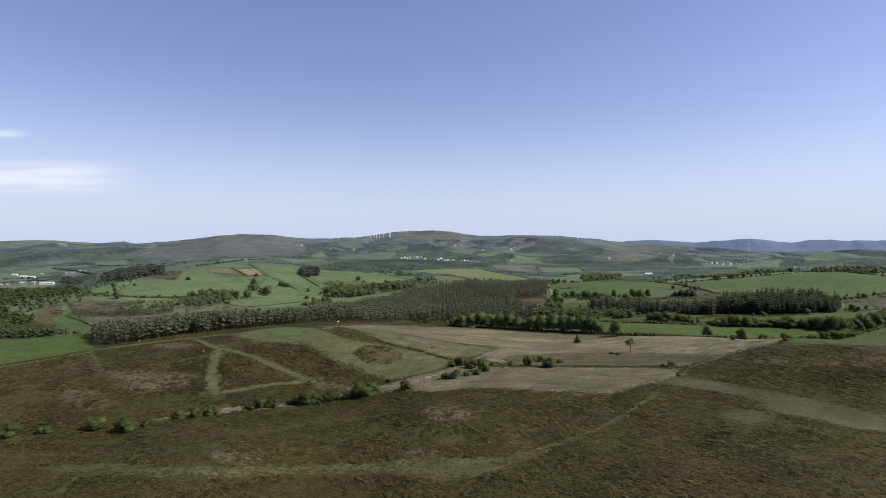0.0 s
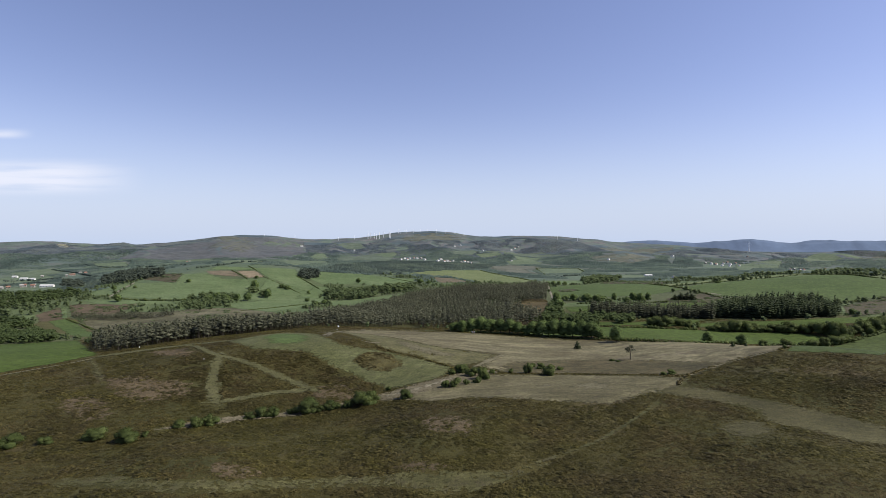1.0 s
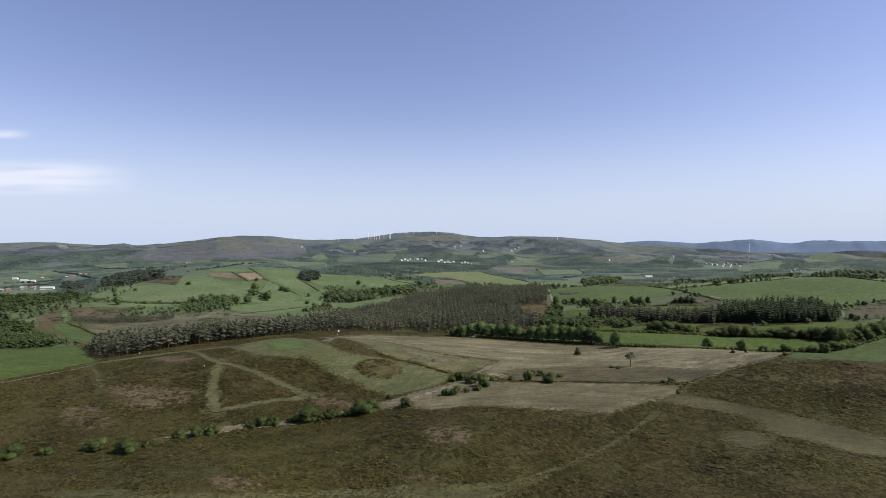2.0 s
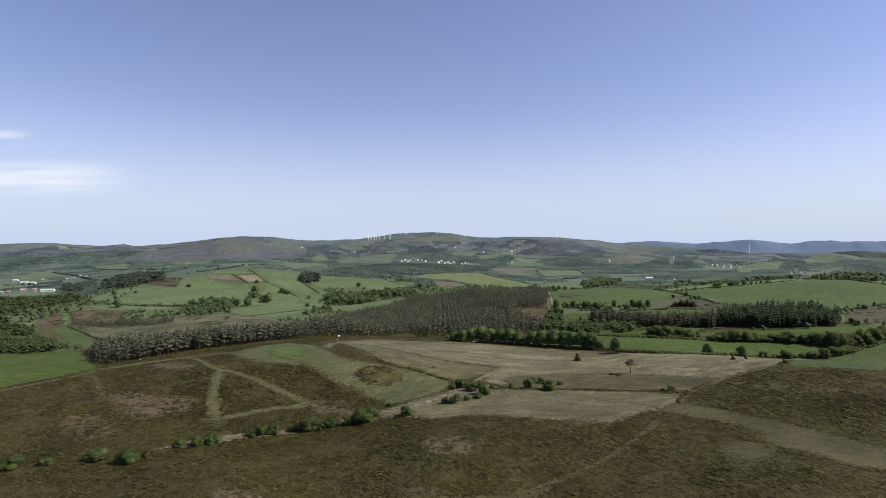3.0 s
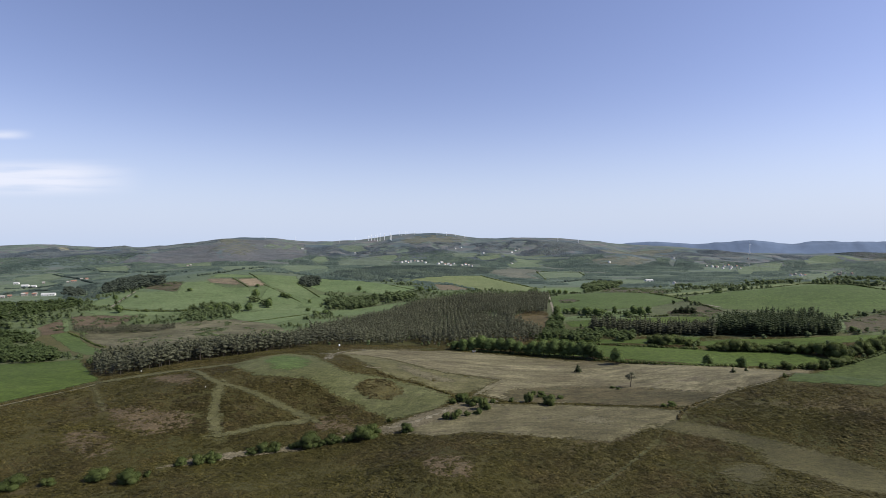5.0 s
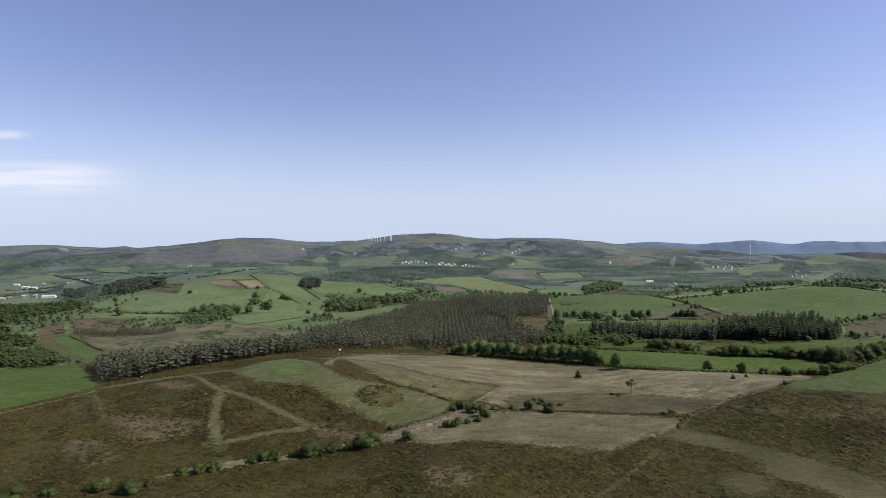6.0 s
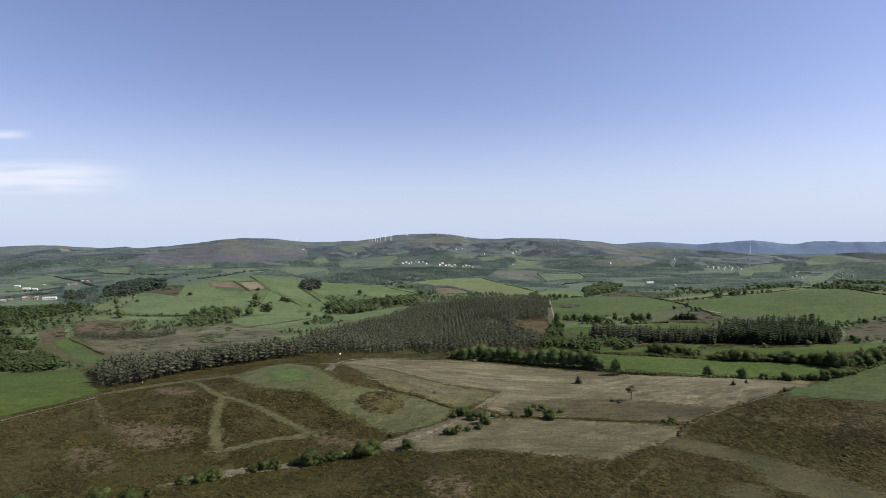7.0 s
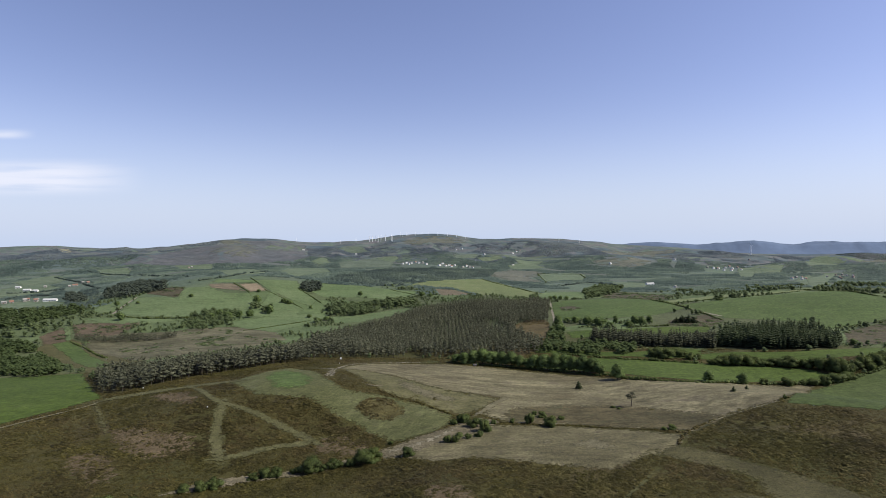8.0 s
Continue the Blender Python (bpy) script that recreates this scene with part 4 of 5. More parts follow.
for x, y, h, w in [
    (-764, 1113, 5.5, 28.4), (-1020, 1404, 5.5, 19.3), (-976, 1371, 5.4, 13.4), (-1121, 1511, 5.9, 14.8), (565, 1589, 6.2, 28.0),
]:
    house("farm_shed", "long white farm shed with pale roof", x, y, w * .8, 9, 2.8, .3, "white_wall", "pale_roof", "long farm sheds", 5)
for x, y, h, w in [
    (24, 462, 2.3, 1.8),
]:
    house("hut", "small pale hut under hedgerow oaks", x, y, 1.7, 1.6, 1.1, .3, "plaster", "slate", "", 1)


# ---- trees ----
def leaves(rng, centres, radii, count, size, flat=.55, whole=.5):
    """Small leaf sprays (quads) strewn over the skins of lumps; returns points, quads and soft normals."""
    centres, radii = np.array(centres, float), np.array(radii, float)
    share = (radii ** 2).sum(1)
    pick = rng.choice(len(centres), count, p=share / share.sum())
    d = rng.normal(size=(count, 3))
    d /= np.linalg.norm(d, axis=1)[:, None]
    d[:, 2] = np.where(d[:, 2] < -.5, -d[:, 2], d[:, 2])
    p = centres[pick] + d * radii[pick] * rng.uniform(.72, 1.08, (count, 1))
    nrm = d + rng.normal(size=(count, 3)) * flat
    nrm /= np.linalg.norm(nrm, axis=1)[:, None]
    a = np.cross(nrm, rng.normal(size=(count, 3)))
    a /= np.linalg.norm(a, axis=1)[:, None]
    b = np.cross(nrm, a)
    s = size * rng.uniform(.6, 1.3, (count, 1))
    bend = nrm * s * .35
    v = np.stack([p - a * s - bend, p - b * s * .7, p + a * s - bend, p + b * s * .7], 1).reshape(-1, 3)
    heart = centres.mean(0) * (1, 1, .8)
    away = (p - heart) / (np.abs(centres - heart).max(0) + radii.mean(0))
    soft = d * .6 + away * whole + (0, 0, .2) + rng.normal(size=(count, 3)) * .12
    return v, np.arange(count * 4).reshape(-1, 4), np.repeat(soft, 4, 0)


def stem(path, r0, r1, sides=5):
    """A tapered limb along a path of points."""
    path = np.array(path, float)
    n = len(path)
    rad = np.linspace(r0, r1, n)
    a = np.arange(sides) * 2 * np.pi / sides
    v = []
    for k in range(n):
        d = path[min(k + 1, n - 1)] - path[max(k - 1, 0)]
        d /= np.linalg.norm(d)
        u = np.cross(d, (.3, 1, .1))
        u /= np.linalg.norm(u)
        w = np.cross(d, u)
        v.append(path[k] + rad[k] * (np.cos(a)[:, None] * u + np.sin(a)[:, None] * w))
    f = [(k * sides + i, k * sides + (i + 1) % sides, (k + 1) * sides + (i + 1) % sides, (k + 1) * sides + i) for k in range(n - 1) for i in range(sides)]
    return np.concatenate(v), np.array(f)


def merge(pieces):
    vs, fs, n = [], [], 0
    for v, f in pieces:
        vs.append(v)
        fs.append(f + n)
        n += len(v)
    return np.concatenate(vs), np.concatenate(fs)


GOLD = (1 + 5 ** .5) / 2
BALL = np.array([(-1, GOLD, 0), (1, GOLD, 0), (-1, -GOLD, 0), (1, -GOLD, 0), (0, -1, GOLD), (0, 1, GOLD), (0, -1, -GOLD), (0, 1, -GOLD), (GOLD, 0, -1), (GOLD, 0, 1), (-GOLD, 0, -1), (-GOLD, 0, 1)]) / math.hypot(1, GOLD)
BALL_FACES = np.array([(0, 11, 5), (0, 5, 1), (0, 1, 7), (0, 7, 10), (0, 10, 11), (1, 5, 9), (5, 11, 4), (11, 10, 2), (10, 7, 6), (7, 1, 8), (3, 9, 4), (3, 4, 2), (3, 2, 6), (3, 6, 8), (3, 8, 9), (4, 9, 5), (2, 4, 11), (6, 2, 10), (8, 6, 7), (9, 8, 1)])
GEM = np.array([(0, 0, 1), (1, 0, 0), (0, 1, 0), (-1, 0, 0), (0, -1, 0), (0, 0, -1)], float)
GEM_FACES = np.array([(0, 1, 2), (0, 2, 3), (0, 3, 4), (0, 4, 1), (5, 2, 1), (5, 3, 2), (5, 4, 3), (5, 1, 4)])


def lumps(rng, centres, radii, gem=False, rough=.16, whole=.5):
    """Uneven rounded masses of foliage; returns points, triangles and soft normals."""
    ball, faces = (GEM, GEM_FACES) if gem else (BALL, BALL_FACES)
    centres, radii = np.array(centres, float), np.array(radii, float)
    heart = centres.mean(0) * (1, 1, .8)
    span = np.abs(centres - heart).max(0) + radii.mean(0)
    v, f, nrm = [], [], []
    for k, (c, r) in enumerate(zip(centres, radii)):
        turn = rng.uniform(0, 6.3)
        d = ball @ np.array(((math.cos(turn), math.sin(turn), 0), (-math.sin(turn), math.cos(turn), 0), (0, 0, 1)))
        p = c + d * r * rng.uniform(1 - rough, 1 + rough, (len(d), 1))
        v.append(p)
        f.append(faces + k * len(d))
        nrm.append(d * .6 + (p - heart) / span * whole + (0, 0, .2))
    return np.concatenate(v), np.concatenate(f), np.concatenate(nrm)


def halves(v, f, nrm):
    """Leaf quads as triangles."""
    return v, np.concatenate([f[:, :3], f[:, [0, 2, 3]]]), nrm


def crowned(*pieces):
    v, f = merge([q[:2] for q in pieces])
    return v, f, np.concatenate([q[2] for q in pieces])


def tree_shape(kind, seed, count):
    """Trunk and crown of a tree one metre high, foot at the origin; the crown is full masses of foliage under loose sprays."""
    rng = np.random.default_rng(seed)
    if kind == "pine":
        lean = rng.uniform(-.03, .03, 2)
        trunk = stem([(0, 0, -.03), (lean[0], lean[1], .5), (lean[0] * 1.5, lean[1] * 1.5, .92)], .014, .005, 4)
        z = np.linspace(.3, .9, 5) + rng.uniform(-.06, .06, 5)
        w = .05 + .15 * np.clip((1.02 - z) / .5, .1, 1) ** .8
        c = np.stack([lean[0] + rng.normal(size=5) * w * .4, lean[1] + rng.normal(size=5) * w * .4, z], -1)
        size = np.stack([w * .9, w * .9, np.full(5, .09)], -1)
        crown = crowned(lumps(rng, c, size * .8, True, .3), halves(*leaves(rng, c, size * 1.1, count, .05 * (24 / count) ** .3, .8)))
    elif kind == "conifer":
        trunk = stem([(0, 0, -.03), (0, 0, .5), (.01, 0, .95)], .02, .005, 4)
        z = np.linspace(.14, .95, 7)
        w = .02 + .25 * (1 - z) ** .8
        c = np.stack([rng.normal(size=7) * .02, rng.normal(size=7) * .02, z], -1)
        size = np.stack([w, w, .085 + 0 * w], -1)
        crown = crowned(lumps(rng, c, size * .8, True, .25), halves(*leaves(rng, c, size * 1.05, count, .045, .8)))
    elif kind == "bush":
        trunk = merge([stem([(0, 0, -.05), (x * .4, y * .4, .25), (x, y, .6)], .03, .012, 4) for x, y in ((.2, .05), (-.16, .14), (.02, -.2))])
        c = rng.uniform((-.4, -.4, .14), (.4, .4, .66), (13, 3))
        c[:, 2] -= (c[:, 0] ** 2 + c[:, 1] ** 2) * .6
        w = rng.uniform(.2, .32, 13)
        size = np.stack([w, w, w * .9], -1)
        crown = crowned(lumps(rng, c, size * .74, False, .25), halves(*leaves(rng, c, size * 1.02, count, .036 * (1000 / count) ** .4, .8)))
    else:
        top = rng.uniform(-.05, .05, 2)
        limbs = [stem([(0, 0, -.03), (top[0] * .4, top[1] * .4, .25), (top[0], top[1], .75)], .028, .008, 5)]
        c = []
        n = 14 if count > 120 else 5
        for k in range(n):
            h = rng.uniform(.12, .45)
            reach, b = rng.uniform(.08, .28), k * 2.4 + rng.uniform(-.5, .5)
            e = np.array([reach * math.cos(b), reach * math.sin(b), .17 + .6 * (k + rng.uniform(0, 1)) / n])
            limbs.append(stem([(top[0] * h, top[1] * h, h), e * (.5, .5, .8), e], .012, .004, 4))
            c.append(e)
        c.append((top[0], top[1], .82))
        w = rng.uniform(.15, .22, n + 1) * (1 if n > 5 else 1.3)
        trunk = merge(limbs)
        size = np.stack([w, w, w * .9], -1)
        crown = crowned(lumps(rng, c, size * (.74 if count > 120 else .85), count < 60, .25), halves(*leaves(rng, c, size * 1.05, count, .034 * (1000 / count) ** (.4 if count > 120 else .29), .9)))
    return trunk, crown


LEAF = {"pine": "pine_leaf", "conifer": "conifer_leaf", "broadleaf": "broad_leaf", "bush": "willow_leaf"}


def strewn(name, shapes, x, y, z, size, turn, pick, materials, wide=None):
    """Many copies of the shapes as one mesh; a shape is (points, faces, slot of each face, normals)."""
    wide = size if wide is None else wide
    vs, fs, ss, ns, n = [], [], [], [], 0
    for k, (v, f, s, nrm) in enumerate(shapes):
        i = np.nonzero(pick == k)[0]
        if not len(i):
            continue
        co, si = np.cos(turn[i])[:, None], np.sin(turn[i])[:, None]
        nx, ny, nz = nrm.T[:, None, :]
        ns.append(np.stack([nx * co - ny * si, nx * si + ny * co, np.broadcast_to(nz, (len(i), len(v)))], -1).reshape(-1, 3))
        px = (v[None, :, 0] * co - v[None, :, 1] * si) * wide[i][:, None] + x[i][:, None]
        py = (v[None, :, 0] * si + v[None, :, 1] * co) * wide[i][:, None] + y[i][:, None]
        pz = v[None, :, 2] * size[i][:, None] + z[i][:, None]
        vs.append(np.stack([px, py, pz], -1).reshape(-1, 3))
        fs.append((f[None] + (np.arange(len(i)) * len(v))[:, None, None]).reshape(-1, f.shape[1]) + n)
        ss.append(np.tile(s, len(i)))
        n += len(i) * len(v)
    return new(name, mesh_of(name, np.concatenate(vs), np.concatenate(fs), materials, np.concatenate(ss), True, np.concatenate(ns)))


def shape_of(kind, seed, count, trunk=True, level=0.0):
    """A light tree for woods, with a plain trunk where trunks can be seen; level turns its light towards a closed canopy."""
    _, c = tree_shape(kind, seed, count)
    soft = c[2] / np.linalg.norm(c[2], axis=1)[:, None] + (0, 0, level)
    if not trunk:
        return c[0], c[1], np.ones(len(c[1]), int), soft
    tv, tf = stem([(0, 0, -.03), (.01, 0, .7)], .016, .007, 3)
    t = tv, np.concatenate([tf[:, :3], tf[:, [0, 2, 3]]])
    v, f = merge([t, c[:2]])
    round_trunk = np.stack([tv[:, 0], tv[:, 1], np.full(len(tv), .002)], -1)
    return v, f, np.array([0] * len(t[1]) + [1] * len(c[1])), np.concatenate([round_trunk, soft])


def far_tree(seed):
    """A far crown in a closed wood: a low uneven dome one metre across."""
    rng = np.random.default_rng(seed)
    n = 7
    a = np.arange(n) * 6.283 / n + rng.uniform(-.25, .25, n)
    r = rng.uniform(.42, .62, n)
    rim = np.stack([r * np.cos(a), r * np.sin(a), rng.uniform(-.02, .1, n)], -1)
    top = (rng.uniform(-.1, .1), rng.uniform(-.1, .1), rng.uniform(.42, .54))
    v = np.concatenate([[top], rim])
    f = np.stack([np.zeros(n, int), np.arange(n) + 1, np.roll(np.arange(n), -1) + 1], -1)
    return v, f, np.ones(n, int), v * (1, 1, 0) + (0, 0, .9)


SHAPES = {k: [shape_of(k, 40 + i, n, True, 1.1) for i in range(5)] for k, n in (("pine", 12), ("conifer", 26), ("broadleaf", 28))}

FAR_TREES = [far_tree(90 + i) for i in range(5)]
FINE_PINES = [shape_of("pine", 60 + i, 56, True, .75) for i in range(5)]


def wood(name, label, kind, spacing, height, outline, leaf=None, shapes=None):
    """A stand of trees over an outline: rows for plantations, chance for the rest."""
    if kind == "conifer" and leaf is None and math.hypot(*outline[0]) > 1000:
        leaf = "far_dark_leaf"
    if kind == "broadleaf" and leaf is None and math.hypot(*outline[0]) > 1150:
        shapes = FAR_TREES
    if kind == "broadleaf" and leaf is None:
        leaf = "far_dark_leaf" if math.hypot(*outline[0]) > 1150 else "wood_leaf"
    rng = np.random.default_rng(len(CLEAR) + 7)
    xs, ys = [p[0] for p in outline], [p[1] for p in outline]
    x, y = np.meshgrid(np.arange(min(xs), max(xs), spacing), np.arange(min(ys), max(ys), spacing))
    x, y = x.ravel(), y.ravel()
    loose = .22 if kind == "pine" else .5
    x, y = x + rng.uniform(-1, 1, x.shape) * spacing * loose, y + rng.uniform(-1, 1, y.shape) * spacing * loose
    ok = inside(x, y, outline)
    for yard in YARDS:
        ok &= ~inside(x, y, yard)
    if kind == "pine":
        ok &= grain(x / 30, y / 30, 21) > -.62
    elif kind == "broadleaf":
        ok &= grain(x / spacing / 4, y / spacing / 4, 23) + .5 * grain(x / spacing / 1.5, y / spacing / 1.5, 24) > -.42
    x, y = x[ok], y[ok]
    size = height * rng.uniform(.62, 1.25, x.shape) * (1 + .18 * grain(x / 45, y / 45, 22))
    wide = size * (1.0 if kind == "pine" else 1.2 if kind == "conifer" else rng.uniform(1.0, 1.5, x.shape))
    CLEAR.append(outline)
    ob = strewn(name, shapes or SHAPES[kind], x, y, land(x, y), size, rng.uniform(0, 6.3, x.shape), rng.integers(0, 5, x.shape), [MAT["bark"], MAT[leaf or LEAF[kind]]], wide)
    return tagged(ob, label, "wood", "", "stuff")


wood("conifer_wood", "long dark conifer belt on a far hill", "conifer", 6, 5,
     [(2288, 3388), (2314, 3217), (2414, 3151), (2611, 3120), (2656, 3174), (2492, 3252), (2389, 3512)])
wood("pine_plantation", "dense plantation of dull brown-green pines with bare trunks", "pine", 4.6, 10.5,
     [(-108, 492), (-80, 491), (7, 507), (32, 505), (58, 497), (79, 502), (90, 521), (91, 559), (81, 591), (75, 625), (79, 658), (90, 702), (123, 687), (169, 931), (108, 960), (34, 1004), (-37, 949), (-105, 792), (-151, 685), (-148, 522)])
wood("pine_plantation", "belt of dull brown-green pines with bare trunks", "pine", 3.9, 12.0,
     [(-262, 432), (-245, 401), (-226, 374), (-214, 371), (-206, 378), (-191, 401), (-163, 431), (-130, 464), (-108, 480), (-148, 528), (-182, 507), (-207, 474), (-239, 455), (-260, 438)], None, FINE_PINES)
wood("conifer_wood", "dark green conifer wood beside pastures", "conifer", 3.1, 13,
     [(241, 515), (283, 485), (323, 475), (349, 504), (343, 535), (313, 555), (278, 572)])
wood("pine_plantation", "dense belt of dull pines along pastures", "conifer", 3.2, 11,
     [(137, 548), (165, 532), (213, 521), (240, 509), (252, 535), (214, 553), (175, 565), (149, 572)], "belt_leaf")
wood("willow_wood", "dense dark green willows and scrub", "broadleaf", 4.4, 5.6,
     [(92, 521), (105, 499), (132, 486), (156, 489), (174, 514), (147, 544), (115, 547), (103, 550)], "low_wood_leaf")
wood("broadleaf_wood", "mixed green wood beside a lane", "broadleaf", 5, 5,
     [(77, 520), (87, 500), (104, 518), (119, 568), (128, 636), (126, 657), (110, 607), (95, 545)], "low_wood_leaf")
wood("broadleaf_wood", "dark mixed wood on low ground", "broadleaf", 4.8, 6.8,
     [(-399, 479), (-330, 463), (-317, 471), (-377, 556), (-436, 622), (-485, 672), (-591, 712)], "low_wood_leaf")
wood("broadleaf_wood", "mixed wood below a farm", "broadleaf", 7.5, 7.8,
     [(-622, 750), (-570, 768), (-573, 805), (-574, 866), (-560, 899), (-635, 988), (-675, 936), (-754, 909)], "low_wood_leaf")
wood("broadleaf_wood", "dark wooded slope above pastures", "broadleaf", 7.5, 10,
     [(-646, 1086), (-599, 1071), (-581, 1107), (-547, 1132), (-598, 1232), (-716, 1341), (-734, 1291), (-719, 1223)], "grove_leaf")
wood("broadleaf_wood", "green wood beside a farm", "broadleaf", 9, 9,
     [(-697, 1055), (-617, 974), (-631, 1046), (-671, 1130), (-799, 1321), (-835, 1310), (-792, 1211)])
wood("broadleaf_wood", "round dark grove in pastures", "broadleaf", 6, 10,
     [(-299, 1183), (-267, 1160), (-255, 1184), (-264, 1229), (-291, 1238), (-305, 1222)], "grove_leaf")
wood("broadleaf_wood", "green wood along a stream between pastures", "broadleaf", 7, 9,
     [(-207, 1006), (-180, 941), (-135, 947), (-84, 1009), (-46, 1048), (-59, 1102), (-99, 1067), (-150, 1053), (-193, 1066)])
wood("broadleaf_wood", "dark forest across the valley floor", "broadleaf", 7.5, 8.5,
     [(-267, 1329), (-180, 1268), (-105, 1264), (-35, 1441), (124, 1683), (241, 2591), (-69, 2837), (-235, 1655), (-267, 1475)])
wood("broadleaf_wood", "clump of green trees in a pasture", "broadleaf", 6, 10,
     [(-330, 962), (-303, 951), (-291, 967), (-303, 1005), (-330, 1004)])
wood("pine_plantation", "line of dull dark pines on a brown slope", "pine", 3.4, 7,
     [(-457, 706), (-426, 694), (-398, 693), (-358, 695), (-333, 713), (-339, 730), (-380, 724), (-415, 723), (-450, 722), (-463, 721)])
wood("broadleaf_wood", "scrubby trees between pastures", "broadleaf", 8, 7,
     [(-365, 787), (-382, 855), (-362, 890), (-326, 891), (-307, 817), (-323, 774)])
wood("broadleaf_wood", "green hedgerow wood on a slope", "broadleaf", 7, 8,
     [(-391, 876), (-339, 898), (-327, 940), (-364, 950), (-400, 917)])
wood("broadleaf_wood", "dark wood beside a green hill", "broadleaf", 10, 9,
     [(241, 984), (318, 1100), (433, 1403), (410, 1521), (301, 1254)])
wood("broadleaf_wood", "dark clump of trees beside farm sheds", "broadleaf", 7, 9,
     [(-734, 1106), (-823, 1259), (-780, 1229), (-683, 1100), (-669, 1041)], "grove_leaf")


# ---- heath ----
def heath():
    rng = np.random.default_rng(5)
    shapes = []
    for k in range(6):
        # a low cushion of many small sprays
        n = 14
        a, r = rng.uniform(0, 6.3, n), .95 * np.sqrt(rng.uniform(0, 1, n))
        mid = np.stack([r * np.cos(a), r * np.sin(a), (1 - .75 * r * r) * rng.uniform(.35, 1.0, n)], -1)
        lean = np.stack([np.cos(a) * r, np.sin(a) * r, np.full(n, 1.1)], -1) + rng.normal(size=(n, 3)) * .35
        lean /= np.linalg.norm(lean, axis=1)[:, None]
        u = np.cross(lean, rng.normal(size=(n, 3)))
        u /= np.linalg.norm(u, axis=1)[:, None]
        w = np.cross(lean, u)
        size = rng.uniform(.26, .44, (n, 1))
        v = np.stack([mid + u * size, mid - u * size * .5 + w * size * .87, mid - u * size * .5 - w * size * .87], 1).reshape(-1, 3)
        nrm = v * (.5, .5, 0) + (0, 0, .9) + np.repeat(rng.normal(size=(n, 3)) * .2, 3, 0)
        shapes.append((v, np.arange(n * 3).reshape(-1, 3), np.zeros(n, int), nrm))
    for r0, r1, cell, big in ((104, 190, .78, 1.0), (190, 300, .98, 1.2), (300, 480, 1.2, 1.35), (480, 560, 1.7, 1.7)):
        n = int(1.45 * (r1 * r1 - r0 * r0) / 2 / cell ** 2)
        r = np.sqrt(rng.uniform(r0 * r0, r1 * r1, n))
        a = rng.uniform(-.725, .725, n)
        x, y = r * np.sin(a), r * np.cos(a)
        ok = np.ones(n, bool)
        for outline in CLEAR:
            ok &= ~inside(x, y, outline)
        for outline in HEATH_ISLES:
            ok |= inside(x, y, outline)
        for outline in DEAD_HEATHER:
            ok &= ~inside(x, y, outline) | (rng.uniform(0, 1, n) < .42)
        # thin places
        ok &= grain(x / 14, y / 14, 31) + .5 * grain(x / 5, y / 5, 32) > -.85 + .4 * rng.uniform(-1, 1, n)
        ok &= np.abs(a) < .725
        x, y = x[ok], y[ok]
        size = big * rng.uniform(.45, 1.0, x.shape) * (.85 + .4 * grain(x / 12, y / 12, 33)) * np.where(rng.uniform(0, 1, x.shape) < .1, 1.75, 1)
        ob = strewn("heather", shapes, x, y, land(x, y) - .05, size * (.39 if r0 < 300 else .31), rng.uniform(0, 6.3, x.shape), rng.integers(0, 6, x.shape), [MAT["shrub_heath"]], size * 1.15)
        tagged(ob, "low olive-brown heather and gorse covering the ground", "heather", "", "stuff")
    # scattered shrubs on rough ground
    for outline, name in ROUGH:
        far = min(math.hypot(*p) for p in outline)
        if far > 1150:
            continue
        cell = 1.3 if far < 460 else far * .006 * (2.0 if name == "straw_rough" else .9 if name == "orange_heath" else 1.4)
        xs, ys = [p[0] for p in outline], [p[1] for p in outline]
        n = int((max(xs) - min(xs)) * (max(ys) - min(ys)) / cell ** 2)
        x, y = rng.uniform(min(xs), max(xs), n), rng.uniform(min(ys), max(ys), n)
        ok = inside(x, y, outline) & (grain(x / 18, y / 18, 41) + .6 * grain(x / 6, y / 6, 42) > (.95 if far < 460 else .32 if name == "straw_rough" else .12))
        if ok.sum() < 3:
            continue
        x, y = x[ok], y[ok]
        size = (rng.uniform(.3, 1.3, x.shape) if far < 460 else cell * rng.uniform(.25, .6, x.shape))
        ob = strewn("low_shrubs", shapes, x, y, land(x, y) - .05, size * .6, rng.uniform(0, 6.3, x.shape), rng.integers(0, 4, x.shape), [MAT["shrub_heath" if far < 460 or name == "orange_heath" else "wood_leaf"]], size * 1.2)
        tagged(ob, "low scattered shrubs on rough ground", "shrubs", "", "stuff")


DEAD_HEATHER = [
    [(-176, 297), (-170, 303), (-154, 299), (-138, 295), (-126, 291), (-124, 277), (-131, 268), (-140, 266), (-153, 272), (-166, 283)],
    [(-183, 352), (-172, 361), (-155, 352), (-140, 328), (-144, 322), (-163, 335)],
    [(-178, 266), (-174, 274), (-158, 269), (-148, 259), (-143, 243), (-153, 240), (-166, 250)],
    [(-9, 217), (-2, 227), (5, 221), (10, 213), (13, 199), (6, 194), (-2, 200), (-7, 206)],
    [(-65, 295), (-54, 296), (-40, 290), (-36, 277), (-44, 272), (-58, 276), (-66, 281)],
    [(-75, 179), (-69, 183), (-59, 180), (-54, 175), (-61, 170), (-69, 172)],
    [(-17, 180), (-10, 181), (-3, 180), (3, 175), (-2, 174), (-11, 175)],
]
for outline in DEAD_HEATHER:
    v, f, rim = draped(outline, 0, 2.5, 3)
    tagged(new("dead_heather", rimmed(mesh_of("dead_heather", v, f, [MAT["dead_heather"]], None, True), rim)), "pinkish-brown patch of dead heather and bare twigs", "heather", "", "structure")

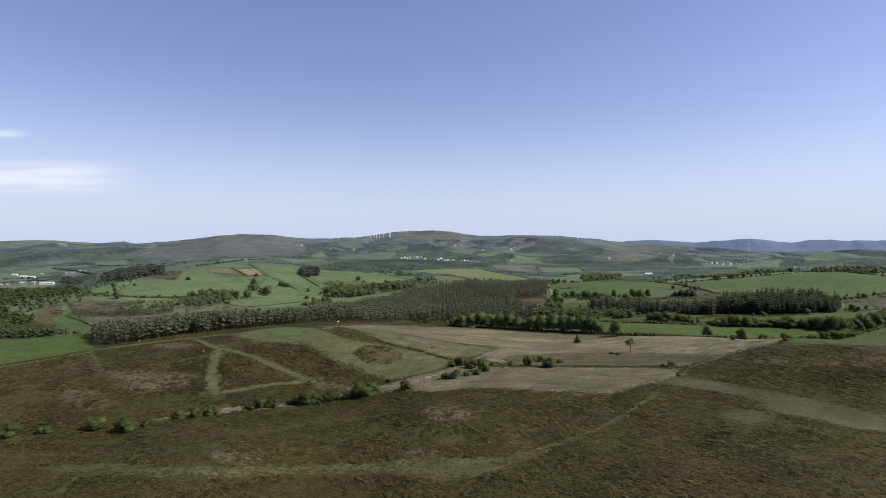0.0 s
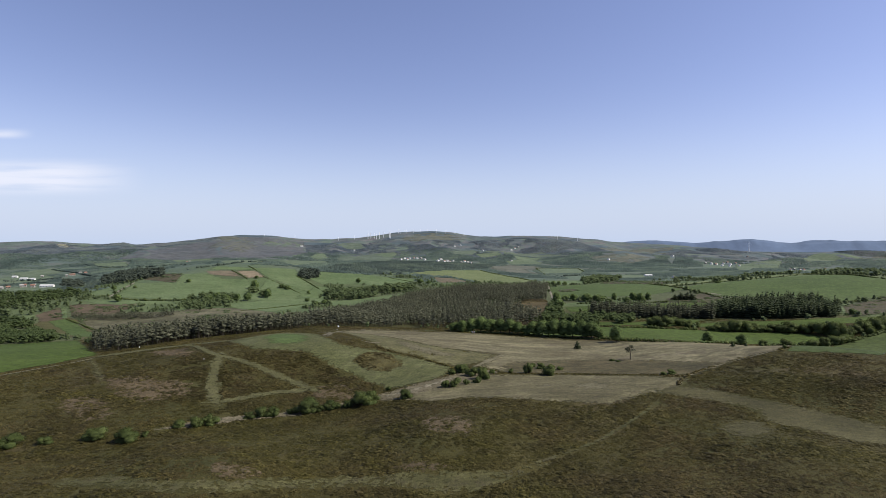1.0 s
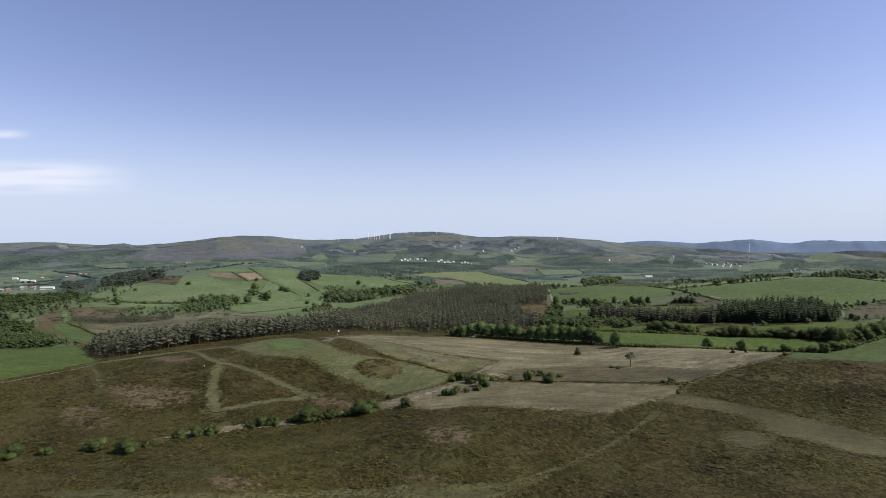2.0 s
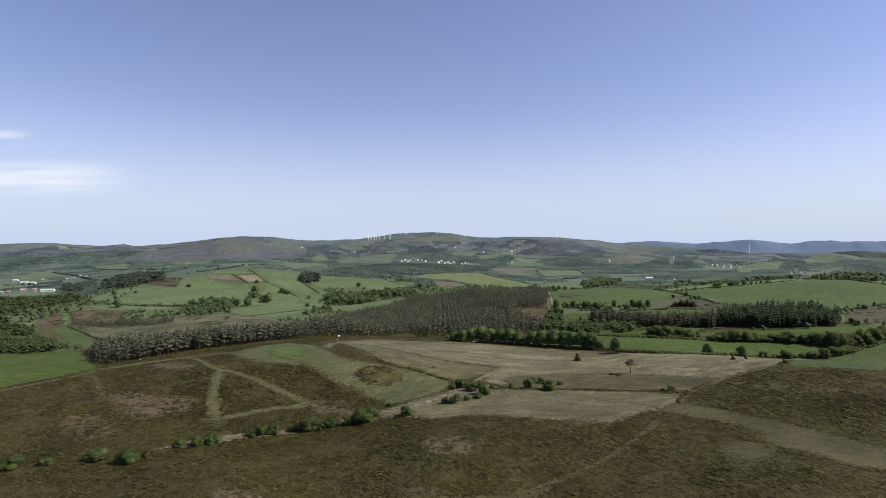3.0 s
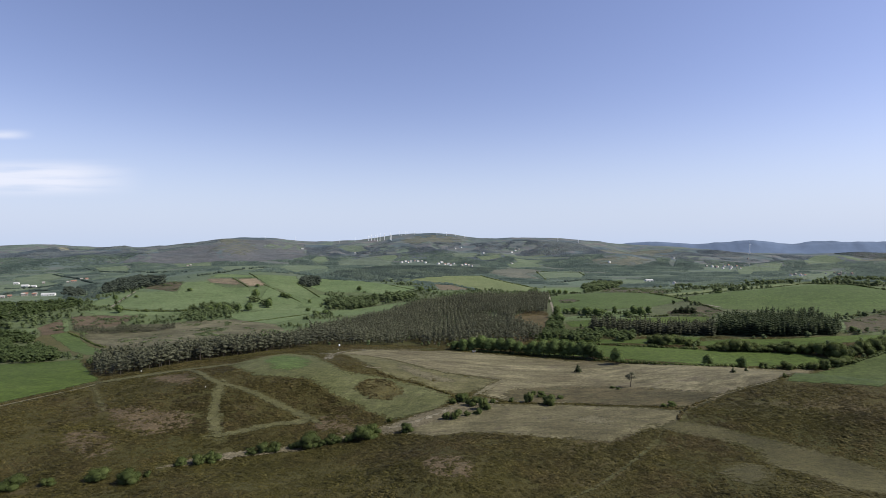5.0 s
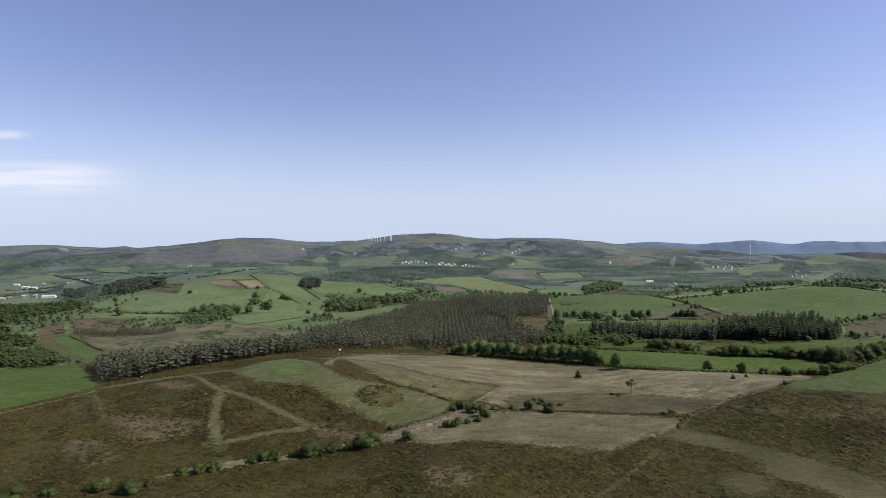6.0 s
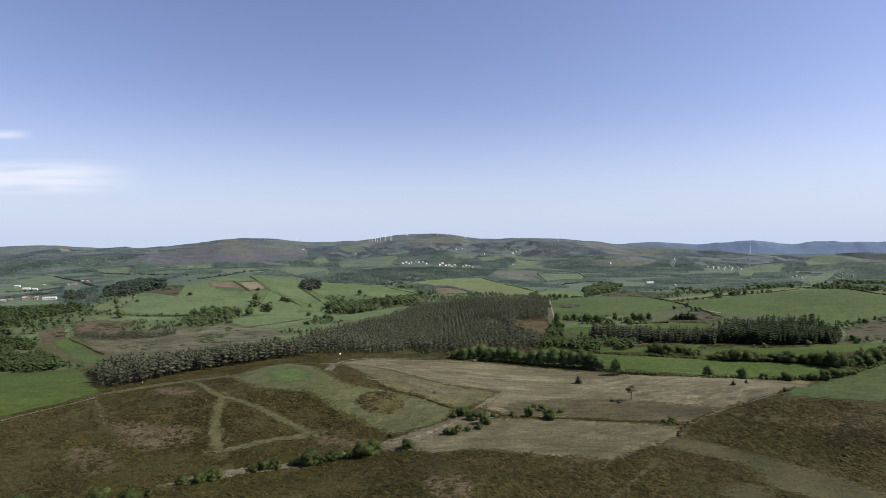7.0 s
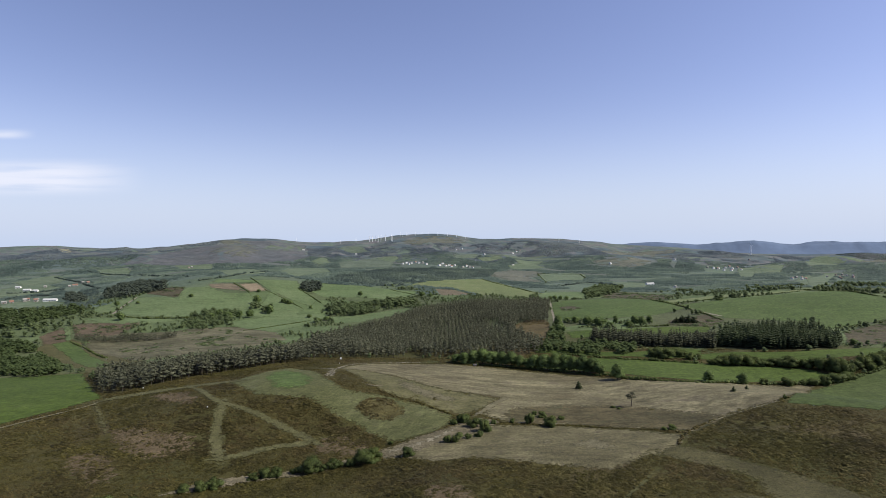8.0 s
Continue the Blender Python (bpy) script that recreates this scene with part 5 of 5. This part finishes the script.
HEATH_ISLES = [
    [(-51, 325), (-49, 331), (-45, 336), (-38, 339), (-31, 337), (-26, 331), (-22, 325), (-23, 318), (-26, 313), (-31, 311), (-37, 312), (-43, 315), (-48, 320)],
    [(-80, 408), (-73, 397), (-60, 371), (-48, 360), (-40, 352), (-37, 345), (-46, 347), (-55, 348), (-62, 352), (-70, 366)],
]
heath()


# ---- scrub and far woods ----
def free(x, y):
    ok = np.ones(x.shape, bool)
    for outline in CLEAR + YARDS:
        ok &= ~inside(x, y, outline)
    return ok


def scatter(name, label, r0, r1, cell, height, kind, count, bias, grove, seed, spread=.72, leaf=None):
    """Trees by chance where the ground is free and a broad noise lets them grow."""
    rng = np.random.default_rng(seed)
    n = int(2 * spread * (r1 * r1 - r0 * r0) / 2 / cell ** 2)
    r = np.sqrt(rng.uniform(r0 * r0, r1 * r1, n))
    a = rng.uniform(-spread, spread, n)
    x, y = r * np.sin(a), r * np.cos(a)
    ok = free(x, y) & (grain(x / grove, y / grove, seed) + .55 * grain(x / grove * 2.7, y / grove * 2.7, seed + 1) > bias)
    x, y = x[ok], y[ok]
    size = height * rng.uniform(.6, 1.25, x.shape)
    shapes = [shape_of(kind, 70 + k, count, True, .7) if r0 < 1000 else far_tree(70 + k) for k in range(4)]
    ob = strewn(name, shapes, x, y, land(x, y), size, rng.uniform(0, 6.3, x.shape), rng.integers(0, 4, x.shape), [MAT["bark"], MAT[leaf or LEAF[kind]]], size * rng.uniform(1.15, 1.8, x.shape))
    return tagged(ob, label, "trees", "", "stuff")


# open grassland on the hill with the ploughed fields
CLEAR.append([(-541, 1268), (-391, 1307), (-282, 1308), (-229, 1114), (-209, 947), (-307, 906), (-495, 862), (-579, 1083), (-538, 1193)])
scatter("scrub", "dark green scrub bushes between the pastures", 490, 1250, 9, 4.0, "broadleaf", 12, .02, 45, 101, .72, "wood_leaf")
scatter("field_wood", "single trees along field edges", 700, 1300, 14, 7, "broadleaf", 40, .45, 60, 141, .72, "wood_leaf")
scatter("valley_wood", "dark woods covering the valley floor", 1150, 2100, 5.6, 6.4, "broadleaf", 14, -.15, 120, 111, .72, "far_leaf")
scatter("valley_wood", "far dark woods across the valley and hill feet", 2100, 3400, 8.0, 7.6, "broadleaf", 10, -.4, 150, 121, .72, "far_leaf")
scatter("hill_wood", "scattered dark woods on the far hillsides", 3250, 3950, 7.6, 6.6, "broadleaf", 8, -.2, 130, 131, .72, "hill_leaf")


# ---- single trees and bushes ----
def tree_thing(kind, seed, count, name, label, category, group):
    """A tree one metre high: an empty with trunk and crown."""
    t, c = tree_shape(kind, seed, count)
    ob = tagged(new(name), label, category, group)
    a = new("trunk", mesh_of("trunk", *t, [MAT["bark"]], None, True))
    b = new("crown", mesh_of("crown", c[0], c[1], [MAT[LEAF[kind]]], None, True, c[2]))
    a.parent = b.parent = ob
    return ob


def plant(kind, name, label, category, group, spots, count, full=1.0):
    """Trees at spots of x, y, height and width, out of four grown shapes."""
    rnd = random.Random(len(group))
    grown = [tree_thing(kind, 200 + k, count, name, label, category, group) for k in range(4)]
    wide = {"broadleaf": .8, "bush": 1.25, "pine": .4, "conifer": .4}[kind]
    for k, (x, y, h, w) in enumerate(spots):
        h, w = h * 1.06 * full ** .5, w * full * (1.05 if kind == "bush" else 1.2)
        z = float(land(x, y))
        m = Matrix.Translation((x, y, z - .05)) @ Matrix.Rotation(rnd.uniform(0, 6.3), 4, "Z") @ Matrix.Diagonal((w / wide, w / wide, h, 1))
        if k < 4:
            grown[k].matrix_basis = m
        else:
            ob = copy_thing(grown[k % 4], Matrix())
            ob.matrix_basis = m


STREAM_BUSHES = [
    (-60, 256, 6.9, 11.3), (-50, 261, 4.2, 7.5), (-37, 262, 7.5, 12.0), (-33, 268, 5.2, 5.7), (-18, 264, 4.9, 6.1), (-27, 281, 2.5, 2.5),
    (-84, 250, 3.1, 5.8), (-79, 251, 5.1, 6.3), (-74, 253, 4.6, 5.8), (-67, 255, 3.4, 5.3), (-55, 258, 3.5, 4.9), (-43, 261, 4.0, 5.0),
    (-108, 236, 3.5, 5.5), (-102, 239, 4.4, 6.5), (-98, 241, 4.9, 7.0), (-133, 220, 5.5, 8.7), (-121, 218, 5.8, 9.0), (-116, 224, 2.4, 3.1),
    (-162, 215, 5.4, 10.7), (-150, 216, 3.0, 5.2), (1, 277, 3.6, 4.5), (6, 277, 4.8, 6.2), (11, 281, 2.9, 3.4), (17, 283, 3.2, 4.0),
]
plant("bush", "willow_bush", "grey-green willow bush beside the stream bed", "bush", "bushes along the stream", STREAM_BUSHES, 2600, 1.1)
MEADOW_TREES = [
    (9, 306, 4.7, 7.5), (5, 304, 2.8, 3.7), (16, 299, 5.5, 7.9), (20, 291, 6.8, 5.9), (26, 303, 2.4, 3.0), (36, 304, 2.4, 3.0),
    (45, 302, 6.5, 5.0), (53, 313, 3.4, 4.6), (50, 318, 2.2, 3.1), (55, 295, 5.5, 7.5), (62, 307, 2.4, 3.6), (109, 275, 2.4, 3.7),
    (105, 275, 1.6, 3.2), (178, 300, 2.7, 1.8), (95, 323, 1.6, 3.2), (97, 319, 1.3, 2.5),
]
plant("bush", "round_bush", "round green bush standing in dry meadow grass", "bush", "bushes in the dry meadow", MEADOW_TREES, 2600, 1.15)
HEDGE_TREES = [
    (9, 478, 7.0, 9.4), (16, 474, 9.3, 11.2), (24, 474, 10.2, 11.2), (31, 473, 11.6, 11.6), (38, 466, 11.0, 11.5), (46, 463, 11.4, 11.4),
    (53, 460, 11.3, 11.3), (59, 455, 9.4, 9.0), (65, 452, 7.6, 8.0), (70, 449, 11.1, 10.6), (77, 446, 11.4, 11.0), (85, 443, 12.6, 11.8),
    (92, 440, 12.6, 11.7), (98, 435, 11.6, 10.7), (104, 430, 12.3, 11.5), (110, 426, 11.3, 11.3), (113, 420, 7.9, 7.5), (120, 399, 11.1, 9.5),
    (176, 383, 7.2, 6.5), (199, 383, 7.2, 6.1),
]
plant("broadleaf", "oak_tree", "leafy green oak in a field hedgerow", "tree", "hedgerow oaks", HEDGE_TREES, 2600)
FIELD_TREES = [
    (217, 389, 3.9, 5.4), (231, 389, 5.8, 7.7), (244, 391, 3.5, 5.4), (250, 389, 5.0, 7.7), (258, 389, 6.5, 6.5), (209, 445, 5.7, 9.7),
    (216, 445, 8.3, 10.5), (224, 442, 10.0, 11.3), (232, 443, 8.3, 9.6), (240, 440, 6.5, 11.3), (250, 439, 6.5, 11.2), (255, 434, 6.4, 9.4),
    (261, 431, 8.1, 11.0), (267, 429, 6.3, 8.5),
]
FIELD_TREES_EAST = [
    (272, 426, 8.8, 10.1), (276, 420, 9.5, 10.8), (282, 416, 10.2, 11.5), (288, 413, 9.4, 11.4), (296, 414, 8.6, 9.8), (304, 416, 10.2, 9.8),
    (312, 419, 10.3, 9.9), (321, 421, 10.4, 10.8), (329, 421, 10.8, 10.8), (270, 395, 5.9, 10.9), (280, 399, 5.1, 8.7), (177, 480, 8.0, 12.3),
    (183, 473, 9.8, 13.0), (198, 478, 6.1, 11.3), (194, 488, 6.2, 9.6), (199, 466, 6.0, 6.4), (206, 468, 5.1, 6.4),
]
plant("bush", "willow_tree", "broad green willow between pastures", "tree", "willows between the pastures", FIELD_TREES + FIELD_TREES_EAST, 1800, 1.3)
PASTURE_TREES = [
    (143, 676, 6.0, 9.3), (151, 668, 7.9, 10.5), (163, 653, 9.0, 12.8), (174, 646, 8.2, 12.7), (181, 632, 5.6, 8.7), (193, 651, 9.6, 6.4),
    (203, 636, 5.6, 10.0), (211, 639, 10.7, 8.8), (217, 633, 10.6, 7.5), (229, 644, 9.5, 7.6), (127, 646, 12.7, 10.1), (121, 602, 10.0, 9.5),
]
PASTURE_TREES_WEST = [
    (-334, 1024, 16.1, 12.1), (-294, 1051, 8.2, 12.4), (-282, 1045, 7.2, 12.3), (-309, 911, 12.5, 12.5), (-322, 899, 11.5, 10.6), (-355, 905, 11.5, 14.2),
    (-339, 898, 9.7, 14.1), (-362, 890, 7.9, 12.2), (-478, 847, 11.6, 11.6), (-289, 951, 15.9, 12.1),
]
PASTURE_TREES_FAR = [
    (-236, 1012, 6.9, 6.0), (-167, 1140, 10.1, 8.9), (-45, 1143, 9.0, 11.2), (-28, 1133, 6.7, 8.9), (573, 894, 6.1, 5.3), (396, 833, 4.1, 9.8),
    (-464, 1051, 6.2, 8.2), (-363, 1122, 5.5, 8.8), (-533, 998, 4.9, 5.9), (-560, 981, 8.7, 7.7), (-220, 933, 5.5, 8.2), (-198, 895, 6.1, 10.5),
    (-187, 909, 6.2, 10.7), (346, 487, 5.3, 5.7), (341, 501, 6.9, 5.9), (200, 997, 7.8, 7.8), (209, 990, 6.8, 7.8), (192, 1004, 7.9, 7.9),
    (185, 1009, 6.9, 6.9),
]
plant("broadleaf", "field_tree", "small green tree standing in pasture", "tree", "trees in the pastures", PASTURE_TREES + PASTURE_TREES_WEST + PASTURE_TREES_FAR, 400)
DARK_CONIFERS = [
    (332, 506, 13.9, 7.5), (260, 646, 5.7, 7.6), (266, 645, 7.6, 7.6), (272, 643, 8.2, 7.6), (277, 642, 6.3, 7.6), (274, 520, 17.4, 5.6),
    (269, 531, 13.6, 5.2), (285, 518, 14.3, 4.6), (290, 511, 13.6, 4.5), (297, 506, 13.9, 4.5), (304, 502, 14.3, 4.4), (309, 496, 13.2, 4.4),
    (88, 378, 4.9, 3.4), (169, 336, 3.0, 2.2), (184, 350, 2.4, 1.8),
]
plant("conifer", "conifer", "dark green pointed conifer above a mixed wood", "tree", "tall conifers", DARK_CONIFERS, 300)


# the lone pine in the dry meadow: a leaning bare stem with a flat ragged top
def lone_pine(x, y, h):
    rng = np.random.default_rng(77)
    ob = tagged(new("lone_pine"), "lone pine with bare leaning trunk and flat ragged crown", "tree")
    limbs = [stem([(0, 0, -.03), (.01, 0, .3), (.05, .01, .55), (.07, .02, .85)], .03, .012, 6)]
    tips = []
    for k in range(9):
        a, b = rng.uniform(.5, .82), rng.uniform(0, 6.3)
        reach = rng.uniform(.16, .34)
        root = np.array((.05 + .05 * (a - .5), .01, a))
        tip = root + (reach * math.cos(b), reach * math.sin(b), rng.uniform(.02, .14))
        limbs.append(stem([root, (root + tip) / 2 + (0, 0, .02), tip], .01, .004, 4))
        tips.append(tip)
    tips += [(.07, .02, .92), (.12, .0, .86), (-.12, .0, .62)]
    w = rng.uniform(.07, .13, len(tips))
    a = new("trunk", mesh_of("trunk", *merge(limbs), [MAT["bark"]], None, True))
    v, f, soft = leaves(rng, tips, np.stack([w * 1.3, w * 1.3, w * .6], -1), 520, .032, .8)
    b = new("crown", mesh_of("crown", v, f, [MAT["pine_leaf"]], None, True, soft))
    a.parent = b.parent = ob
    ob.matrix_basis = Matrix.Translation((x, y, float(land(x, y)) - .05)) @ Matrix.Diagonal((h, h, h, 1))


for spot in [
    (105, 323, 8.3),
]:
    lone_pine(*spot)


# ---- hedges ----
def hedge(label, line, height, width, dense=3.0, leaf="willow_leaf"):
    q = smooth_line(line, max(1.5, width * .5))
    rng = np.random.default_rng(len(q))
    h = height * (.75 + .45 * grain(q[:, 0] / 7, q[:, 1] / 7, 51))
    ok = grain(q[:, 0] / 16, q[:, 1] / 16, 52) > -.55
    q, h = q[ok] + rng.normal(size=(ok.sum(), 2)) * width * .15, h[ok]
    c = np.stack([q[:, 0], q[:, 1], land(q[:, 0], q[:, 1]) + h * .45], -1)
    radii = np.stack([np.full(len(q), width * .5)] * 2 + [h * .55], -1) * rng.uniform(.55, 1.35, (len(q), 1))
    v, f, soft = crowned(lumps(rng, c, radii * .85, True, .25, 0), halves(*leaves(rng, c, radii, int(len(q) * dense * 2), .3 * height ** .5, .7, 0)))
    ob = new("hedge", mesh_of("hedge", v, f, [MAT[leaf]], None, True, soft))
    return tagged(ob, label, "hedge", "field hedges")


hedge("dark low hedge below the long pasture", [(114, 419), (125, 399), (142, 385), (172, 376), (206, 385), (236, 391), (258, 388)], 2.6, 3)
hedge("dark low hedge along the long pasture", [(98, 500), (129, 479), (165, 462), (200, 448)], 2.4, 3)
hedge("dark shaded hedge under the oaks", [(7, 474), (30, 465), (51, 456), (76, 444), (103, 426), (112, 415)], 2.0, 3)
hedge("dark hedge between two pastures", [(135, 638), (193, 625), (243, 628)], 2.4, 4)
hedge("scrubby hedge beside a pale lane", [(328, 916), (325, 799), (317, 696), (313, 651)], 2.6, 4)
hedge("thin broken hedge across a hill pasture", [(323, 835), (407, 856), (472, 853), (560, 885)], 1.6, 2.5)
hedge("low scrub along a hill crest", [(556, 923), (565, 880), (593, 847), (582, 759), (571, 690)], 2.6, 5)
hedge("dark low hedge below the pastures", [(-504, 879), (-453, 863), (-391, 876), (-339, 898)], 3.6, 5)
hedge("thin hedge running down a pasture", [(-360, 1148), (-304, 1086), (-247, 1009)], 1.4, 2.5)
hedge("thin dark hedge beside a grove", [(-303, 1188), (-267, 1134), (-230, 1066)], 2.0, 3)
hedge("short hedge on a low hill", [(-427, 1264), (-388, 1203)], 2.0, 3)
hedge("thin hedge across a grey-green pasture", [(-113, 1215), (-81, 1182), (-48, 1143)], 1.8, 3)
hedge("thin dark hedge in green pasture", [(-212, 901), (-238, 851), (-269, 773)], 1.6, 3)
hedge("dark hedge beside a bright pasture", [(-457, 699), (-414, 663), (-348, 590)], 2.4, 3)
hedge("thin hedge along a ploughed field", [(-434, 1188), (-405, 1149), (-377, 1109)], 1.8, 3)
hedge("hedge above a pale pasture", [(103, 1616), (138, 1478), (174, 1317), (195, 1168)], 2.2, 4)
hedge("low dark heath hedge along the meadow", [(-43, 350), (-38, 347), (-29, 341), (-15, 334), (-2, 323), (6, 315)], 1.0, 1.5, 4, "shrub_heath")
hedge("low dark hedge across the meadow", [(36, 301), (51, 298), (63, 295), (87, 282), (102, 275), (113, 268)], .75, 1.3, 4, "shrub_heath")
hedge("low dark heather bank along the heath edge", [(185, 304), (171, 297), (160, 294), (146, 289), (131, 281), (120, 274), (109, 263), (104, 255)], .9, 2.2, 4, "shrub_heath")
hedge("dark hedge at the pasture corner", [(265, 391), (279, 398), (301, 406), (318, 414)], 2.4, 4)
hedge("green bank between far pastures", [(499, 2045), (540, 2298), (371, 2298)], 3, 5)
hedge("hedge on a far rise", [(362, 2242), (294, 1665)], 3, 5)
hedge("scrub along the brown slope", [(393, 577), (432, 592), (469, 611)], 2.5, 5)
hedge("tall tree row between farm fields", [(-1007, 1309), (-954, 1343), (-933, 1410)], 5.5, 7, 1.2, "far_dark_leaf")
hedge("tree row beside farm sheds", [(-901, 1178), (-913, 1250), (-832, 1238)], 5.5, 7, 1.2, "far_dark_leaf")
hedge("tree row along a farm field", [(-742, 964), (-689, 983), (-656, 1029)], 5.5, 7, 1.2, "far_dark_leaf")
hedge("tree row above the farm", [(-1414, 2091), (-1045, 1654), (-794, 1321)], 5.5, 7, 1.2, "far_dark_leaf")
hedge("scrubby tree row beyond the farm", [(-1541, 2477), (-1059, 1947), (-600, 1347)], 5.5, 7, 1.2, "far_dark_leaf")
hedge("tree row on the low hill", [(-536, 1203), (-480, 1272), (-453, 1470)], 5.5, 7, 1.2, "far_dark_leaf")
hedge("tree row beside a pale pasture", [(291, 1485), (431, 1723), (474, 1534)], 5.5, 7, 1.2, "far_dark_leaf")


# ---- wind turbines ----
def turbine(x, y, height, turn, spin, group):
    ob = tagged(new("wind_turbine"), "white three-bladed wind turbine on a far hill", "wind turbine", group)
    h = height
    part("tower", stem([(0, 0, -4), (0, 0, h * .5), (0, 0, h)], h * .052, h * .034, 10), MAT["metal_white"], ob)
    nacelle = part("nacelle", box(-h * .022, h * .022, -h * .05, h * .07, h * .985, h * 1.035), MAT["metal_white"], ob)
    part("hub", stem([(0, -h * .05, h * 1.01), (0, -h * .08, h * 1.01)], h * .025, h * .012, 8), MAT["metal_white"], nacelle)
    for k in range(3):
        a = spin + k * 2.0944
        way = np.array((math.sin(a), 0, math.cos(a)))
        flat = np.array((math.cos(a), 0, -math.sin(a)))
        root = np.array((0, -h * .065, h * 1.01))
        v, f = [], []
        for t, c in ((0, .012), (.2, .022), (1, .004)):
            p = root + way * t * h * .42
            v += [p - flat * c * h, p + (0, -h * .004, 0), p + flat * c * h, p + (0, h * .004, 0)]
        for s in (0, 1):
            f += [(s * 4 + i, s * 4 + (i + 1) % 4, s * 4 + 4 + (i + 1) % 4, s * 4 + 4 + i) for i in range(4)]
        part("blade", (np.array(v), np.array(f)), MAT["metal_white"], nacelle)
    ob.matrix_basis = Matrix.Translation((x, y, float(land(x, y)))) @ Matrix.Rotation(turn, 4, "Z")


for k, (x, y, h) in enumerate([
    (-550, 4228, 37.3), (-527, 4207, 37.1), (-500, 4187, 36.9), (-478, 4146, 36.5), (-458, 4148, 40.6), (-425, 4139, 40.5),
    (-379, 4084, 40.0), (-368, 4042, 35.6),
]):
    turbine(x, y, h, 1.35, k * .7, "turbines in a row")
for k, (x, y, h) in enumerate([
    (1955, 3692, 65.0),
]):
    turbine(x, y, h, 1.45, .5, "tall single turbine")
for k, (x, y, h) in enumerate([
    (809, 4090, 24.0), (947, 4066, 23.9), (-774, 4274, 20.9), (-654, 4256, 25.0), (-333, 4321, 25.4), (-287, 4326, 21.2),
    (-314, 4277, 16.0), (-273, 4282, 23.0), (-220, 4311, 21.0), (-172, 4379, 19.0), (-120, 4390, 17.0), (-51, 4350, 24.0), (21, 4330, 22.0), (89, 4347, 20.0), (157, 4336, 18.0), (-1289, 4165, 16.0), (-1094, 4264, 23.0),
]):
    turbine(x, y, h, 1.1, k * .9, "small far turbines")


# ---- van and marker posts ----
def van(x, y, turn):
    ob = tagged(new("van"), "small white van parked at the forest edge", "van")
    rib = [(-1.9, .55), (-1.95, 1.0), (-1.8, 1.85), (.7, 1.9), (1.3, 1.25), (2.0, 1.05), (2.05, .5)]
    v = np.array([(a, s * .85, b) for s in (-1, 1) for a, b in rib])
    n = len(rib)
    f = [(i, (i + 1) % n, n + (i + 1) % n, n + i) for i in range(n)]
    f += [(0, n - 1, n - 2, 1), (1, n - 2, n - 3, 3), (1, 3, 2, 2)][:2] + [(n, n + 1, n + n - 2, n + n - 1), (n + 1, n + 3, n + n - 3, n + n - 2)]
    tri = [(q[0], q[1], q[2]) for q in f] + [(q[0], q[2], q[3]) for q in f] + [(1, 3, 2), (n + 1, n + 2, n + 3)]
    part("body", (v, np.array(tri)), MAT["metal_white"], ob)
    part("windscreen", (np.array([(.78, -.7, 1.86), (.78, .7, 1.86), (1.3, .75, 1.3), (1.3, -.75, 1.3)]), np.array([(0, 3, 2, 1)])), MAT["glass_dark"], ob)
    for a in (-1.25, 1.3):
        for s in (-.84, .84):
            wheel = part("wheel", stem([(a, s - .1, .32), (a, s + .1, .32)], .32, .32, 12), MAT["rubber"], ob)
            part("rim", stem([(a, s - .11, .32), (a, s + .11, .32)], .19, .19, 10), MAT["plaster"], wheel)
    ob.matrix_basis = Matrix.Translation((x, y, float(land(x, y)) - .1)) @ Matrix.Rotation(turn, 4, "Z") @ Matrix.Scale(.75, 4)


for x, y, h in [
    (-87, 479, 1.4),
]:
    van(x, y, 1.75)
for x, y, h in [
    (-83, 451, 1.3), (-201, 381, 1.1), (-133, 320, 0.9),
]:
    post = new("marker_post", mesh_of("marker_post", *box(-.16, .16, -.16, .16, -.2, .8), [MAT["white_wall"]]))
    post.location = (x, y, float(land(x, y)))
    tagged(post, "short white marker post in heather", "post", "white marker posts")


# ---- blue ranges beyond the hills ----
def far_range(label, at, crest, seed):
    """A ridge along x with its crest over bearings every so often; points are x share of depth and height."""
    cx, cz = np.array([c[0] for c in crest]), np.array([c[1] for c in crest])
    x = np.linspace(cx[0], cx[-1], 260)
    top = np.interp(x, cx, cz) + grain(x / 60, x * 0, seed) * 3
    rows = []
    for s, y in ((-.2, -260), (.25, -150), (.6, -80), (.85, -40), (1, 0), (.4, 70)):
        z = -40 + (top + 40) * s + (grain(x / 140 + s * 5, x * 0 + s * 9, seed + 1) * 5 if s < 1 else 0)
        rows.append(np.stack([x, np.full(x.shape, at + y), z], -1))
    v = np.concatenate(rows)
    n = len(x)
    i, j = np.meshgrid(np.arange(n - 1), np.arange(5))
    f = np.stack([j * n + i, j * n + i + 1, (j + 1) * n + i + 1, (j + 1) * n + i], -1).reshape(-1, 4)
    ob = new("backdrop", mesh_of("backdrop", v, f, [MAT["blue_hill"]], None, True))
    tagged(ob, label, "backdrop", "", "structure")


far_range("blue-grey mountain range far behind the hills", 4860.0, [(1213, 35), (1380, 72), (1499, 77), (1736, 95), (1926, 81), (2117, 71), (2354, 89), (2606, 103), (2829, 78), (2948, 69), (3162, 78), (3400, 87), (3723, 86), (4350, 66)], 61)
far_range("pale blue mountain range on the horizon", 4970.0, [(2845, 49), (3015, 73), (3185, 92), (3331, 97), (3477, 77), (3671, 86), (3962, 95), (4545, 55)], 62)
